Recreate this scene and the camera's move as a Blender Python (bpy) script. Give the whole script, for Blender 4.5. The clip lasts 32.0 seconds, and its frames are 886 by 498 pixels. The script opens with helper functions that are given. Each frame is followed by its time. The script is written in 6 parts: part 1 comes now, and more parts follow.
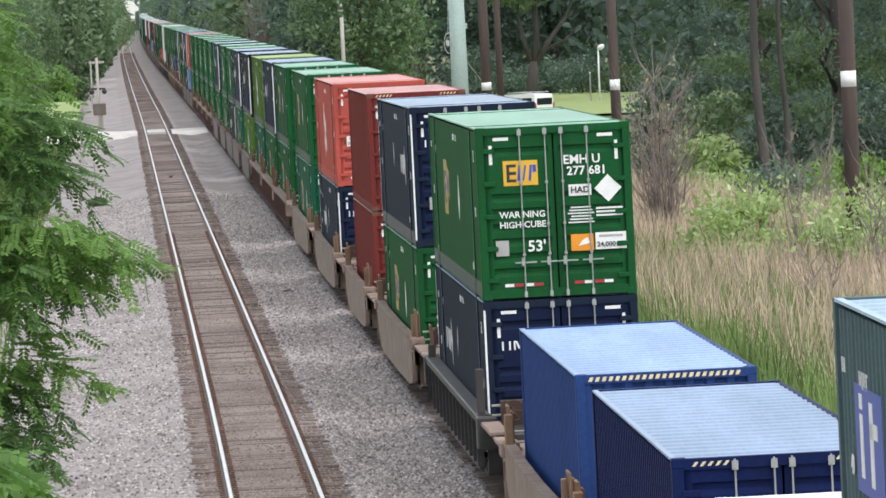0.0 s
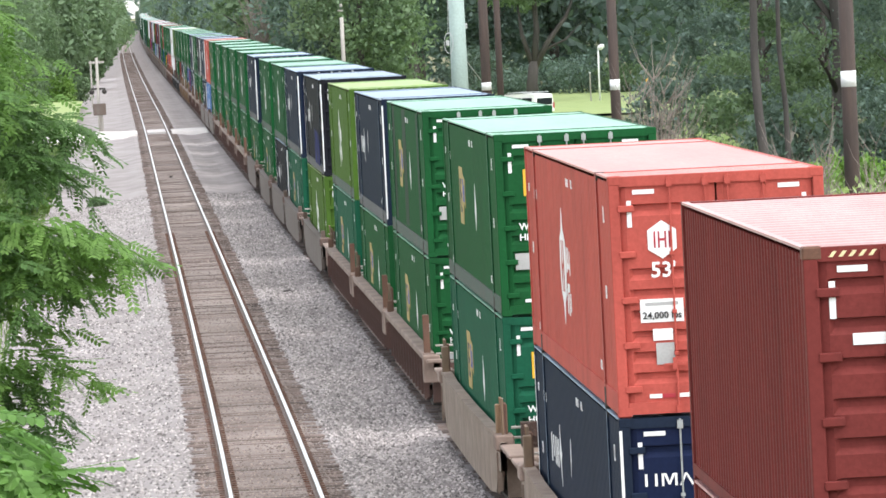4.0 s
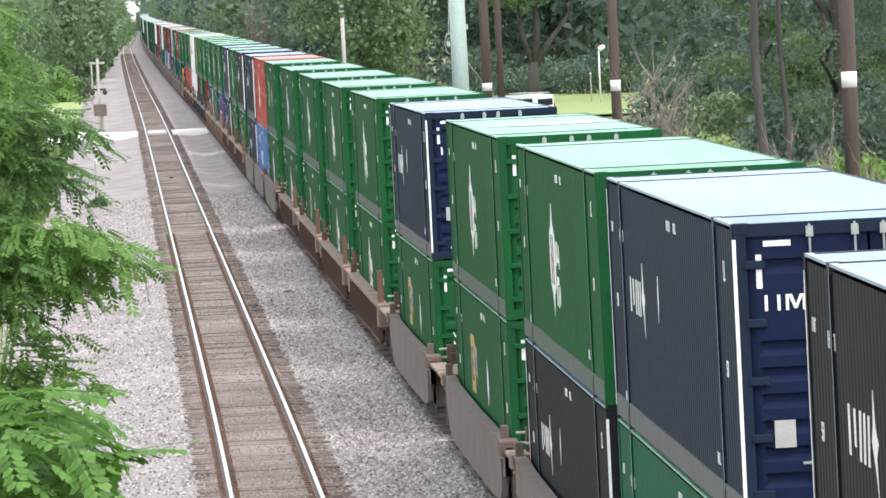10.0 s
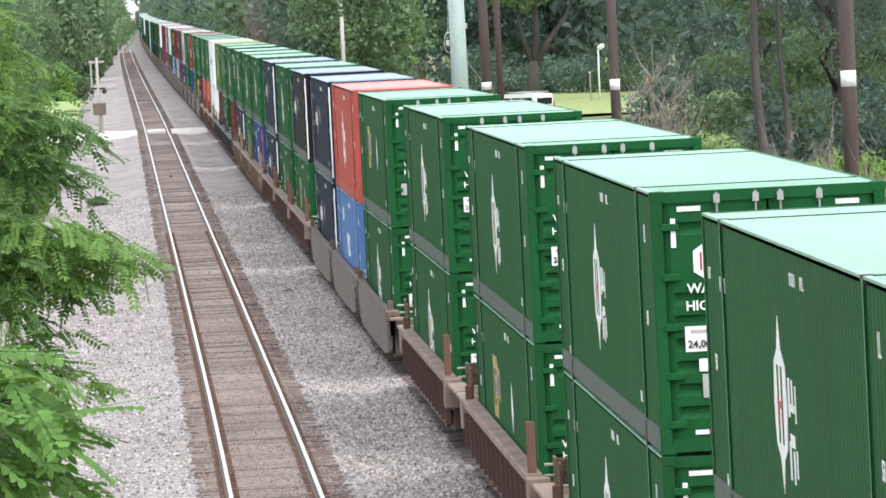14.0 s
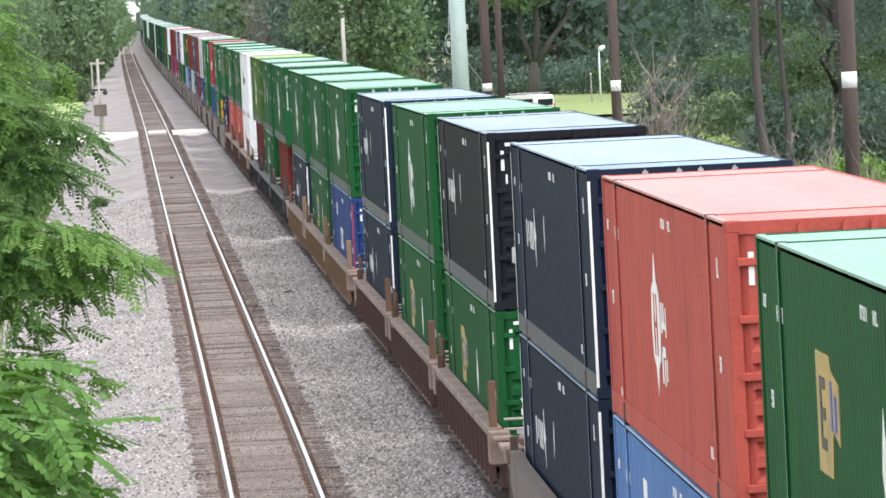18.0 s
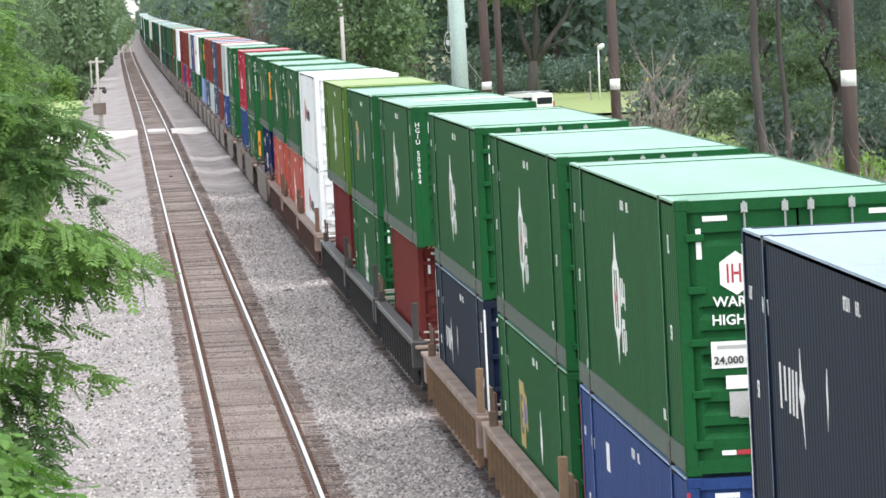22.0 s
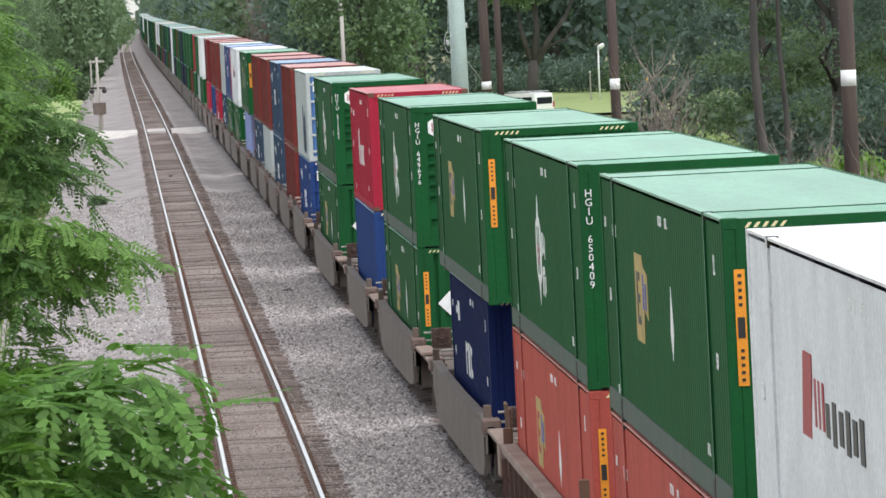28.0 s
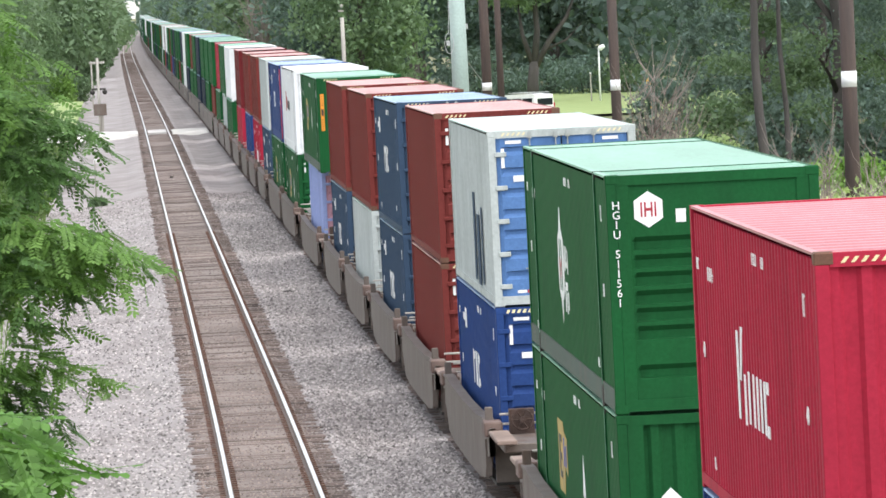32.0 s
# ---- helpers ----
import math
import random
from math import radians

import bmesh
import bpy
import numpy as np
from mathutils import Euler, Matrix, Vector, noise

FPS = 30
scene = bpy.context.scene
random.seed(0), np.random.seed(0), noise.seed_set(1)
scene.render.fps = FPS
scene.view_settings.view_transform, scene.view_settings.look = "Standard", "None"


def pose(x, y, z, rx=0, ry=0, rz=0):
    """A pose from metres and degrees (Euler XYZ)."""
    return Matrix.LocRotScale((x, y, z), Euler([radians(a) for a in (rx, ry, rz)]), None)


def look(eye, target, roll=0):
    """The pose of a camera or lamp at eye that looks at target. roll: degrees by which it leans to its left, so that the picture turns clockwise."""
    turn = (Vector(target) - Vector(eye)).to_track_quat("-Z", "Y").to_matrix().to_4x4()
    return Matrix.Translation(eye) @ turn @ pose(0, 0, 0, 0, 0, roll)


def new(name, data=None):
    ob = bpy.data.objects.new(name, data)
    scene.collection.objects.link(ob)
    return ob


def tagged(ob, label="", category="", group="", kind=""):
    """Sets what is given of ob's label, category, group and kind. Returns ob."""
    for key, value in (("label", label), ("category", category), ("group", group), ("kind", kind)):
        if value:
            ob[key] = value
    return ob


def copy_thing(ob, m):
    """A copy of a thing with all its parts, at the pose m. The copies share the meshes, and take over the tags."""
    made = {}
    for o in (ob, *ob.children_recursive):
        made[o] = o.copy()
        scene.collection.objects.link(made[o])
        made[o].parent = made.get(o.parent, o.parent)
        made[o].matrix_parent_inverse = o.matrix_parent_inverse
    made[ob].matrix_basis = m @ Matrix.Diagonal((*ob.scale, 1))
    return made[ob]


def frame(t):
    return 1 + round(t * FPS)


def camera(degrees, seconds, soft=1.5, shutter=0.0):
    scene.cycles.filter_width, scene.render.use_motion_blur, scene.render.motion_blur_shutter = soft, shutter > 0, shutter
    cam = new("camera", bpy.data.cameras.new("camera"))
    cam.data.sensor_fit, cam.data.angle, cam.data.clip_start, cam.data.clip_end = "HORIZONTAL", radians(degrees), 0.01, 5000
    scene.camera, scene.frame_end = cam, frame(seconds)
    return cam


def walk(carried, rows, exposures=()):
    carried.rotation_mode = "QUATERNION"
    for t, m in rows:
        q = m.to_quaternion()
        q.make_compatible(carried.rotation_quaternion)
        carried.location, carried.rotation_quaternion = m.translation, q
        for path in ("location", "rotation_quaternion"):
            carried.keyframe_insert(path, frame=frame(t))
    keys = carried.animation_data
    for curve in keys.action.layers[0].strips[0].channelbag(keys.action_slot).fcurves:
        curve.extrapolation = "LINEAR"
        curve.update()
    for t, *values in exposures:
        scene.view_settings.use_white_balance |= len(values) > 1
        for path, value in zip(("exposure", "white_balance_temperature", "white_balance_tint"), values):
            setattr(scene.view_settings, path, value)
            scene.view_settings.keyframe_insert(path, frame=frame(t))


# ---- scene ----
# ---- camera ----
FOCAL = 10831.7
cam = camera(8.2797, 32.0, soft=1.6)
CAM = pose(0, 0, 8.434, 90 - 2.40184, 0, -2.99576) @ pose(0, 0, 0, 0, 0, -2.8065)


def nudged(dx, dy):
    """The standing camera, shaken a little on its tripod."""
    return CAM @ pose(0, 0, 0, math.degrees(dy / FOCAL), math.degrees(dx / FOCAL), 0)


SHAKE = [(0, 0, 0), (6, 0, 0), (7, 0.3, 1), (7.5, 2.8, 1.2), (8, 4.3, 4), (8.5, 1.6, 0.3), (9, 1.8, 1),
         (10, 1.2, 1.2), (11, 0.3, -0.3), (12, 1, 0), (13, 1, 0.3), (14, 0, -0.6), (16.5, 1.5, 1.5),
         (17.5, 1.6, 2), (19, 1.3, 0.3), (20, 1, 0), (21, 0.3, -0.5), (23, 0.2, -1.3), (25, 0.4, -1),
         (27.5, 0.2, -1.5), (28.5, 0, -1.3), (29, 1.2, 0), (29.5, 1.5, 1.6), (30, 2.6, 1.8), (30.5, 1.2, 1.8), (32, 1, 0.5)]
walk(cam, [(t, nudged(dx, dy)) for t, dx, dy in SHAKE], [(0, 1.04, 6500, 10), (2, 1.28, 6500, 10), (3.3, 1.52, 6500, 10), (10, 1.58, 6500, 10), (13, 1.54, 6500, 10), (17, 1.48, 6500, 10), (21, 1.5, 6500, 10), (24, 1.4, 6500, 10), (25, 1.24, 6500, 10), (26.5, 1.15, 6500, 10), (28, 1.04, 6500, 10), (29, 1.43, 6500, 10), (32, 1.43, 6500, 10)])

# ---- light: bright overcast ----
world = bpy.data.worlds.new("world")
scene.world = world
world.use_nodes = True
wn, wl = world.node_tree.nodes, world.node_tree.links
sky = wn.new("ShaderNodeTexSky")
sky.sky_type, sky.sun_disc = "NISHITA", False
sky.sun_elevation, sky.sun_rotation = radians(64), radians(138)
sky.air_density, sky.dust_density = 1.0, 1.0
pale = wn.new("ShaderNodeHueSaturation")
pale.inputs["Saturation"].default_value = 0.27
wl.new(sky.outputs[0], pale.inputs["Color"])
wl.new(pale.outputs[0], wn["Background"].inputs["Color"])
wn["Background"].inputs["Strength"].default_value = 0.15
sun_data = bpy.data.lights.new("sun", "SUN")
sun_data.energy, sun_data.angle, sun_data.color = 0.9, radians(75), (1.0, 0.95, 0.88)
sun = new("sun", sun_data)
sun.matrix_world = look((0, 0, 50), (-9, 10, 22))


# ---- materials ----
def material(name, col, rough=0.6, metal=0.0, col2=None, scale=3.0, fine=40.0, bump=0.02, stretch=(1, 1, 1), amount=0.5, dirt=None, islands=0.0, per_object=0.0, grime=0.0):
    m = bpy.data.materials.new(name)
    m.use_nodes = True
    n, l = m.node_tree.nodes, m.node_tree.links
    bsdf = n["Principled BSDF"]
    tc = n.new("ShaderNodeTexCoord")
    mp = n.new("ShaderNodeMapping")
    mp.inputs["Scale"].default_value = stretch
    l.new(tc.outputs["Object"], mp.inputs["Vector"])
    big, small = n.new("ShaderNodeTexNoise"), n.new("ShaderNodeTexNoise")
    big.inputs["Scale"].default_value, small.inputs["Scale"].default_value = scale, fine
    big.inputs["Detail"].default_value, small.inputs["Detail"].default_value = 5, 3
    l.new(mp.outputs[0], big.inputs["Vector"])
    l.new(mp.outputs[0], small.inputs["Vector"])
    mix = n.new("ShaderNodeMix")
    mix.data_type = "RGBA"
    c2 = col2 or tuple(c * 0.7 for c in col)
    mix.inputs["A"].default_value, mix.inputs["B"].default_value = (*col, 1), (*c2, 1)
    ramp = n.new("ShaderNodeMapRange")
    ramp.inputs["From Min"].default_value, ramp.inputs["From Max"].default_value = 0.35, 0.65
    ramp.inputs["To Max"].default_value = amount
    l.new(big.outputs["Fac"], ramp.inputs["Value"])
    l.new(ramp.outputs[0], mix.inputs["Factor"])
    out = mix.outputs["Result"]
    grain = n.new("ShaderNodeMix")
    grain.data_type, grain.blend_type = "RGBA", "MULTIPLY"
    grain.inputs["Factor"].default_value = 0.35
    l.new(out, grain.inputs["A"])
    l.new(small.outputs["Color"], grain.inputs["B"])
    g2 = n.new("ShaderNodeHueSaturation")
    g2.inputs["Saturation"].default_value = 0.0
    g2.inputs["Value"].default_value = 1.9
    l.new(small.outputs["Color"], g2.inputs["Color"])
    l.new(g2.outputs[0], grain.inputs["B"])
    out = grain.outputs["Result"]
    for want, node, sock in ((islands, "ShaderNodeNewGeometry", "Random Per Island"), (per_object, "ShaderNodeObjectInfo", "Random")):
        if want:
            src = n.new(node)
            val = n.new("ShaderNodeMapRange")
            val.inputs["To Min"].default_value, val.inputs["To Max"].default_value = 1 - want, 1 + want
            l.new(src.outputs[sock], val.inputs["Value"])
            hs = n.new("ShaderNodeHueSaturation")
            l.new(out, hs.inputs["Color"])
            l.new(val.outputs[0], hs.inputs["Value"])
            out = hs.outputs[0]
    if grime:
        streak = n.new("ShaderNodeTexNoise")
        mp2 = n.new("ShaderNodeMapping")
        mp2.inputs["Scale"].default_value = (1.2, 1.2, 0.12)
        l.new(tc.outputs["Object"], mp2.inputs["Vector"])
        l.new(mp2.outputs[0], streak.inputs["Vector"])
        streak.inputs["Scale"].default_value, streak.inputs["Detail"].default_value = 2.2, 6
        r2 = n.new("ShaderNodeMapRange")
        r2.inputs["From Min"].default_value, r2.inputs["From Max"].default_value, r2.inputs["To Max"].default_value = 0.48, 0.72, grime
        l.new(streak.outputs["Fac"], r2.inputs["Value"])
        dm = n.new("ShaderNodeMix")
        dm.data_type = "RGBA"
        dm.inputs["B"].default_value = (*(dirt or (0.12, 0.1, 0.08)), 1)
        l.new(r2.outputs[0], dm.inputs["Factor"])
        l.new(out, dm.inputs["A"])
        out = dm.outputs["Result"]
    l.new(out, bsdf.inputs["Base Color"])
    bsdf.inputs["Roughness"].default_value, bsdf.inputs["Metallic"].default_value = rough, metal
    if bump:
        b = n.new("ShaderNodeBump")
        b.inputs["Distance"].default_value, b.inputs["Strength"].default_value = bump, 0.6
        l.new(small.outputs["Fac"], b.inputs["Height"])
        l.new(b.outputs[0], bsdf.inputs["Normal"])
    return m


def paint(name, col, rough=0.46, grime=0.4):
    m = material(name, col, rough, 0.0, tuple(c * 0.8 + 0.004 for c in col), 1.3, 18.0, 0.004, (1, 1, 1), 0.6, grime=grime, dirt=tuple(c * 0.4 + 0.008 for c in col))
    m.node_tree.nodes["Principled BSDF"].inputs["Specular IOR Level"].default_value = 0.02
    return m


def sheen_paint(mat):
    """A container's roof paint: its side colour, lightened for the sky's sheen."""
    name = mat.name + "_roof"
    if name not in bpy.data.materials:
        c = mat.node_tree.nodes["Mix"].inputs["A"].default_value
        # pale sky sheen added to the base colour, tinted by hue
        sheen = (0.17, 0.22, 0.05) if "lime" in name else (0.12, 0.13, 0.12) if c[0] > 0.3 > c[1] else (0.36, 0.25, 0.235) if c[0] > 2 * c[1] else (0.24, 0.33, 0.42) if c[2] > c[1] else (0.185, 0.325, 0.26)
        col = tuple(min(0.8, c[i] + sheen[i]) for i in range(3))
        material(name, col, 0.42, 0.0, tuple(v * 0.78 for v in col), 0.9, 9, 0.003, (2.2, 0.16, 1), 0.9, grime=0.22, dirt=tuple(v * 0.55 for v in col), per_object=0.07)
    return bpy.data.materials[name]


def leaf_material(name, col, col2, vary=0.35):
    m = material(name, col, 0.5, 0.0, col2, 0.6, 4.0, 0.0, (1, 1, 1), 0.9, islands=vary, per_object=0.12)
    bsdf = m.node_tree.nodes["Principled BSDF"]
    bsdf.inputs["Specular IOR Level"].default_value = 0.25
    tr = m.node_tree.nodes.new("ShaderNodeBsdfTranslucent")
    tr.inputs["Color"].default_value = (col[0] * 1.35, col[1] * 1.4, col[2] * 0.9, 1)
    mx = m.node_tree.nodes.new("ShaderNodeMixShader")
    mx.inputs[0].default_value = 0.35
    m.node_tree.links.new(bsdf.outputs[0], mx.inputs[1])
    m.node_tree.links.new(tr.outputs[0], mx.inputs[2])
    m.node_tree.links.new(mx.outputs[0], m.node_tree.nodes["Material Output"].inputs["Surface"])
    return m


GREEN = paint("container_green", (0.014, 0.09, 0.03))
TEALGREEN = paint("container_sea_green", (0.014, 0.1, 0.055))
LIME = paint("container_lime", (0.075, 0.15, 0.028))
NAVY = paint("container_navy", (0.017, 0.026, 0.047))
NAVYDOOR = paint("container_navy_door", (0.012, 0.019, 0.052))
BLACK = paint("container_black", (0.018, 0.019, 0.024))
CORAL = paint("container_coral", (0.45, 0.095, 0.075))
BROWN = paint("container_brown", (0.17, 0.038, 0.034))
MAROON = paint("container_maroon", (0.14, 0.022, 0.025))
CRIMSON = paint("container_crimson", (0.38, 0.028, 0.055))
WHITEBOX = paint("container_white", (0.76, 0.78, 0.79), grime=0.03)
BLUE = paint("container_blue", (0.027, 0.06, 0.19))
PALEBLUE = paint("container_pale_blue", (0.1, 0.2, 0.42))
DARKBLUE = paint("container_dark_blue", (0.01, 0.018, 0.075))
SLATE = paint("container_slate", (0.09, 0.14, 0.15))
STEELBLUE = paint("container_steel_blue", (0.045, 0.075, 0.125))
GREYBOX = paint("container_grey", (0.46, 0.5, 0.49))
LILAC = paint("container_faded_blue", (0.3, 0.36, 0.62))
PINKISH = paint("container_faded_pink", (0.5, 0.28, 0.33))
RODSTEEL = material("weathered_rod_steel", (0.36, 0.385, 0.375), 0.5, 0.3, scale=5)
GREENRAIL = material("scuffed_green_rail", (0.05, 0.085, 0.06), 0.7, 0.0, (0.035, 0.05, 0.04), 2.5, grime=0.5)
ZINC = material("galvanised_steel", (0.5, 0.52, 0.52), 0.45, 0.3, scale=5)
GREYRAIL = material("dirty_grey_rail", (0.085, 0.092, 0.09), 0.7, 0.0, (0.045, 0.047, 0.045), 2.5, grime=0.4)
WHITE = material("white_decal", (0.82, 0.83, 0.82), 0.45, bump=0, amount=0.25, scale=6)
YELLOW = material("yellow_decal", (0.72, 0.42, 0.03), 0.45, bump=0, amount=0.3)
OLDYELLOW = material("faded_yellow_sign", (0.5, 0.33, 0.07), 0.55, 0.0, (0.28, 0.22, 0.08), 2.5, 20, 0, (1, 1, 1), 0.9)
HAZARD = material("pale_yellow_stripe", (0.75, 0.66, 0.38), 0.5, bump=0, amount=0.3)
ORANGE = material("orange_decal", (0.8, 0.3, 0.02), 0.45, bump=0, amount=0.3)
PATCHBLUE = material("overspray_blue", (0.012, 0.018, 0.15), 0.75, 0.0, (0.014, 0.016, 0.03), 1.6, 20, 0, (1, 1, 1), 1.0)
PATCHBLUE.node_tree.nodes["Principled BSDF"].inputs["Specular IOR Level"].default_value = 0.1
BANDGREEN = paint("repaint_grey_green", (0.026, 0.052, 0.036))
BLUEDECAL = material("blue_decal", (0.03, 0.07, 0.4), 0.45, bump=0, amount=0.3)
REDDECAL = material("red_decal", (0.38, 0.025, 0.04), 0.45, bump=0, amount=0.3)
BLACKDECAL = material("black_decal", (0.02, 0.02, 0.02), 0.5, bump=0, amount=0.3)
GREYDECAL = material("grey_placard", (0.4, 0.4, 0.39), 0.6, bump=0, amount=0.4)
CARSAND = material("car_sandy_grey", (0.26, 0.2, 0.158), 0.65, 0.1, (0.17, 0.12, 0.09), 2.5, 12, 0.006, (1, 1, 1), 0.8, grime=0.6, dirt=(0.1, 0.055, 0.035))
CARGREY = material("car_grey", (0.14, 0.115, 0.1), 0.65, 0.1, (0.1, 0.078, 0.066), 1.5, 12, 0.006, (1, 1, 1), 0.8, grime=0.6, dirt=(0.1, 0.055, 0.035))
CARBROWN = material("car_brown", (0.115, 0.058, 0.046), 0.7, 0.1, (0.075, 0.044, 0.037), 1.5, 12, 0.006, (1, 1, 1), 0.8, grime=0.5)
CARTAN = material("car_tan", (0.25, 0.155, 0.085), 0.7, 0.1, (0.15, 0.095, 0.062), 1.5, 12, 0.006, (1, 1, 1), 0.8, grime=0.6)
CARBLACK = material("car_black", (0.02, 0.02, 0.023), 0.5, 0.1, (0.04, 0.038, 0.038), 1.5, 12, 0.006, (1, 1, 1), 0.8, grime=0.4)
CAPDUST = material("pale_cap_steel", (0.27, 0.2, 0.165), 0.8, 0.0, (0.17, 0.12, 0.095), 1.5, 12, 0.006, (1, 0.5, 1), 0.9)
CARDUST = material("dusty_chord_steel", (0.18, 0.125, 0.105), 0.8, 0.0, (0.11, 0.07, 0.058), 1.5, 12, 0.006, (1, 0.5, 1), 0.9)
BRAKEIRON = material("brown_brake_iron", (0.07, 0.04, 0.03), 0.7, 0.2, (0.04, 0.03, 0.028), 4)
RUST = material("rusty_iron", (0.16, 0.075, 0.045), 0.8, 0.2, (0.09, 0.05, 0.04), 4, 30, 0.008, grime=0.4)
IRON = material("dark_iron", (0.035, 0.032, 0.03), 0.7, 0.3, (0.06, 0.05, 0.04), 4)
RAILTOP = material("polished_rail_head", (0.62, 0.62, 0.62), 0.3, 1.0, (0.6, 0.58, 0.56), 2, 20, 0.0, (1, 0.1, 1), 0.4)
RAILSIDE = material("rusty_rail_web", (0.19, 0.15, 0.13), 0.85, 0.0, (0.12, 0.09, 0.08), 3, 30)
TIE = material("weathered_tie", (0.215, 0.168, 0.148), 0.9, 0.0, (0.105, 0.078, 0.068), 1.6, 14, 0.03, (0.9, 5, 5), 0.9, per_object=0.4)
TIES = material("weathered_ties", (0.215, 0.168, 0.148), 0.9, 0.0, (0.105, 0.078, 0.068), 1.6, 14, 0.03, (0.9, 5, 5), 0.9, islands=0.4)
BALLAST = material("ballast_gravel", (0.32, 0.292, 0.287), 0.95, 0.0, (0.21, 0.186, 0.178), 0.7, 30, 0.0, (1, 0.4, 1), 0.75)
# Darker ballast beside the train: dusty, with the train's shade in its colour.
DUSTSHADED = material("dusty_shaded_ballast", (0.3, 0.27, 0.262), 0.95, 0.0, (0.19, 0.166, 0.158), 0.7, 30, 0.0, (1, 0.4, 1), 0.75)
STONEDARK = material("dusty_shaded_stone", (0.355, 0.325, 0.315), 0.9, 0.0, (0.23, 0.205, 0.195), 3, 30, 0.0, islands=0.7)
FOULED = material("fouled_ballast", (0.27, 0.225, 0.2), 0.95, 0.0, (0.16, 0.125, 0.11), 0.5, 16, 0.05, (1, 0.35, 1), 0.95)
STONE = material("ballast_stone", (0.375, 0.347, 0.338), 0.9, 0.0, (0.26, 0.235, 0.225), 3, 30, 0.0, islands=0.7)
STONEBROWN = material("fouled_stone", (0.27, 0.22, 0.195), 0.9, 0.0, (0.18, 0.14, 0.12), 3, 30, 0.0, islands=0.5)
SOIL = material("weedy_soil", (0.19, 0.17, 0.1), 1.0, 0.0, (0.1, 0.13, 0.045), 0.15, 2.0, 0.1, (1, 1, 1), 0.9)
LAWN = material("bright_lawn", (0.29, 0.36, 0.14), 0.9, 0.0, (0.2, 0.28, 0.09), 0.4, 6, 0.05)
DIRTROAD = material("crossing_gravel", (0.62, 0.6, 0.57), 0.95, 0.0, (0.42, 0.39, 0.36), 0.8, 10, 0.02)
ASPHALT = material("asphalt", (0.06, 0.06, 0.06), 0.9, 0.0, (0.045, 0.045, 0.045), 0.6, 30, 0.01)
PLANK = material("crossing_plank", (0.62, 0.6, 0.58), 0.85, 0.0, (0.45, 0.42, 0.4), 2, 20, 0.01)
BARK = material("bark", (0.085, 0.076, 0.07), 0.95, 0.0, (0.05, 0.046, 0.043), 2, 20, 0.03, (1, 1, 0.25), 0.9)
POLEWOOD = material("creosoted_pole", (0.1, 0.07, 0.06), 0.85, 0.0, (0.065, 0.05, 0.046), 2, 25, 0.01, (3, 3, 0.2), 0.9)
OLDWOOD = material("grey_weathered_pole", (0.42, 0.4, 0.36), 0.85, 0.0, (0.3, 0.28, 0.25), 2, 25, 0.01, (3, 3, 0.2), 0.9)
MAST = material("grey_green_mast", (0.42, 0.53, 0.49), 0.5, 0.1, (0.36, 0.46, 0.43), 1.0, 12, 0.002)
TWIG = material("dead_twig", (0.27, 0.23, 0.2), 0.95, 0.0, (0.15, 0.125, 0.11), 3, 20)
CABLE = material("grey_cable", (0.5, 0.52, 0.52), 0.6)
GLASS = material("dark_glass", (0.02, 0.025, 0.03), 0.05, 0.0, bump=0)
VANWHITE = material("white_car_paint", (0.8, 0.8, 0.8), 0.25, 0.0, bump=0, amount=0.1)
RUBBER = material("rubber", (0.02, 0.02, 0.02), 0.8)
REED = material("dry_reed", (0.52, 0.4, 0.3), 0.9, 0.0, (0.42, 0.36, 0.24), 0.25, 4, 0, (1, 1, 1), 0.9, islands=0.28)
REEDGREEN = material("green_reed", (0.16, 0.24, 0.06), 0.8, 0.0, (0.1, 0.17, 0.05), 0.25, 4, 0, (1, 1, 1), 0.9, islands=0.4)
LEAF_DARK = leaf_material("forest_leaf", (0.115, 0.17, 0.15), (0.175, 0.24, 0.2))
# Darker forest leaf: the shade deep in the wood is painted into it.
LEAF_SHADED = leaf_material("shaded_wood_leaf", (0.06, 0.096, 0.084), (0.1, 0.145, 0.12))
LEAF_MID = leaf_material("wood_leaf", (0.12, 0.185, 0.105), (0.175, 0.25, 0.14))
LEAF_LIGHT = leaf_material("shrub_leaf", (0.13, 0.24, 0.05), (0.19, 0.3, 0.09))
LEAF_PALE = leaf_material("pale_shrub_leaf", (0.3, 0.4, 0.17), (0.42, 0.5, 0.28))
LEAF_LOCUST = leaf_material("locust_leaf", (0.095, 0.19, 0.042), (0.165, 0.28, 0.075))
LEAF_LINDEN = leaf_material("linden_leaf", (0.135, 0.225, 0.075), (0.2, 0.3, 0.11))
# Darker locust leaf: the crown's self-shade is put into the colour for depth.
LEAF_LOCUST_SHADED = leaf_material("shaded_locust_leaf", (0.06, 0.125, 0.036), (0.11, 0.2, 0.06))
LEAF_NEAR = leaf_material("young_locust_leaf", (0.085, 0.185, 0.04), (0.14, 0.26, 0.065))


# ---- mesh helpers ----
def part(name, bm, mat, parent=None, label="", at=None):
    """One mesh object from a bmesh or a mesh, under a thing or a part."""
    if isinstance(bm, bmesh.types.BMesh):
        me = bpy.data.meshes.new(name)
        bm.to_mesh(me)
        bm.free()
    else:
        me = bm
    if mat and not me.materials:
        me.materials.append(mat)
    ob = new(name, me)
    ob.parent = parent
    if at is not None:
        ob.matrix_basis = at
    if label:
        ob["label"] = label
    return ob


def thing(name, m, label, category, group="", kind=""):
    ob = new(name)
    ob.matrix_basis = m
    ob.empty_display_size = 0.2
    return tagged(ob, label, category, group, kind)


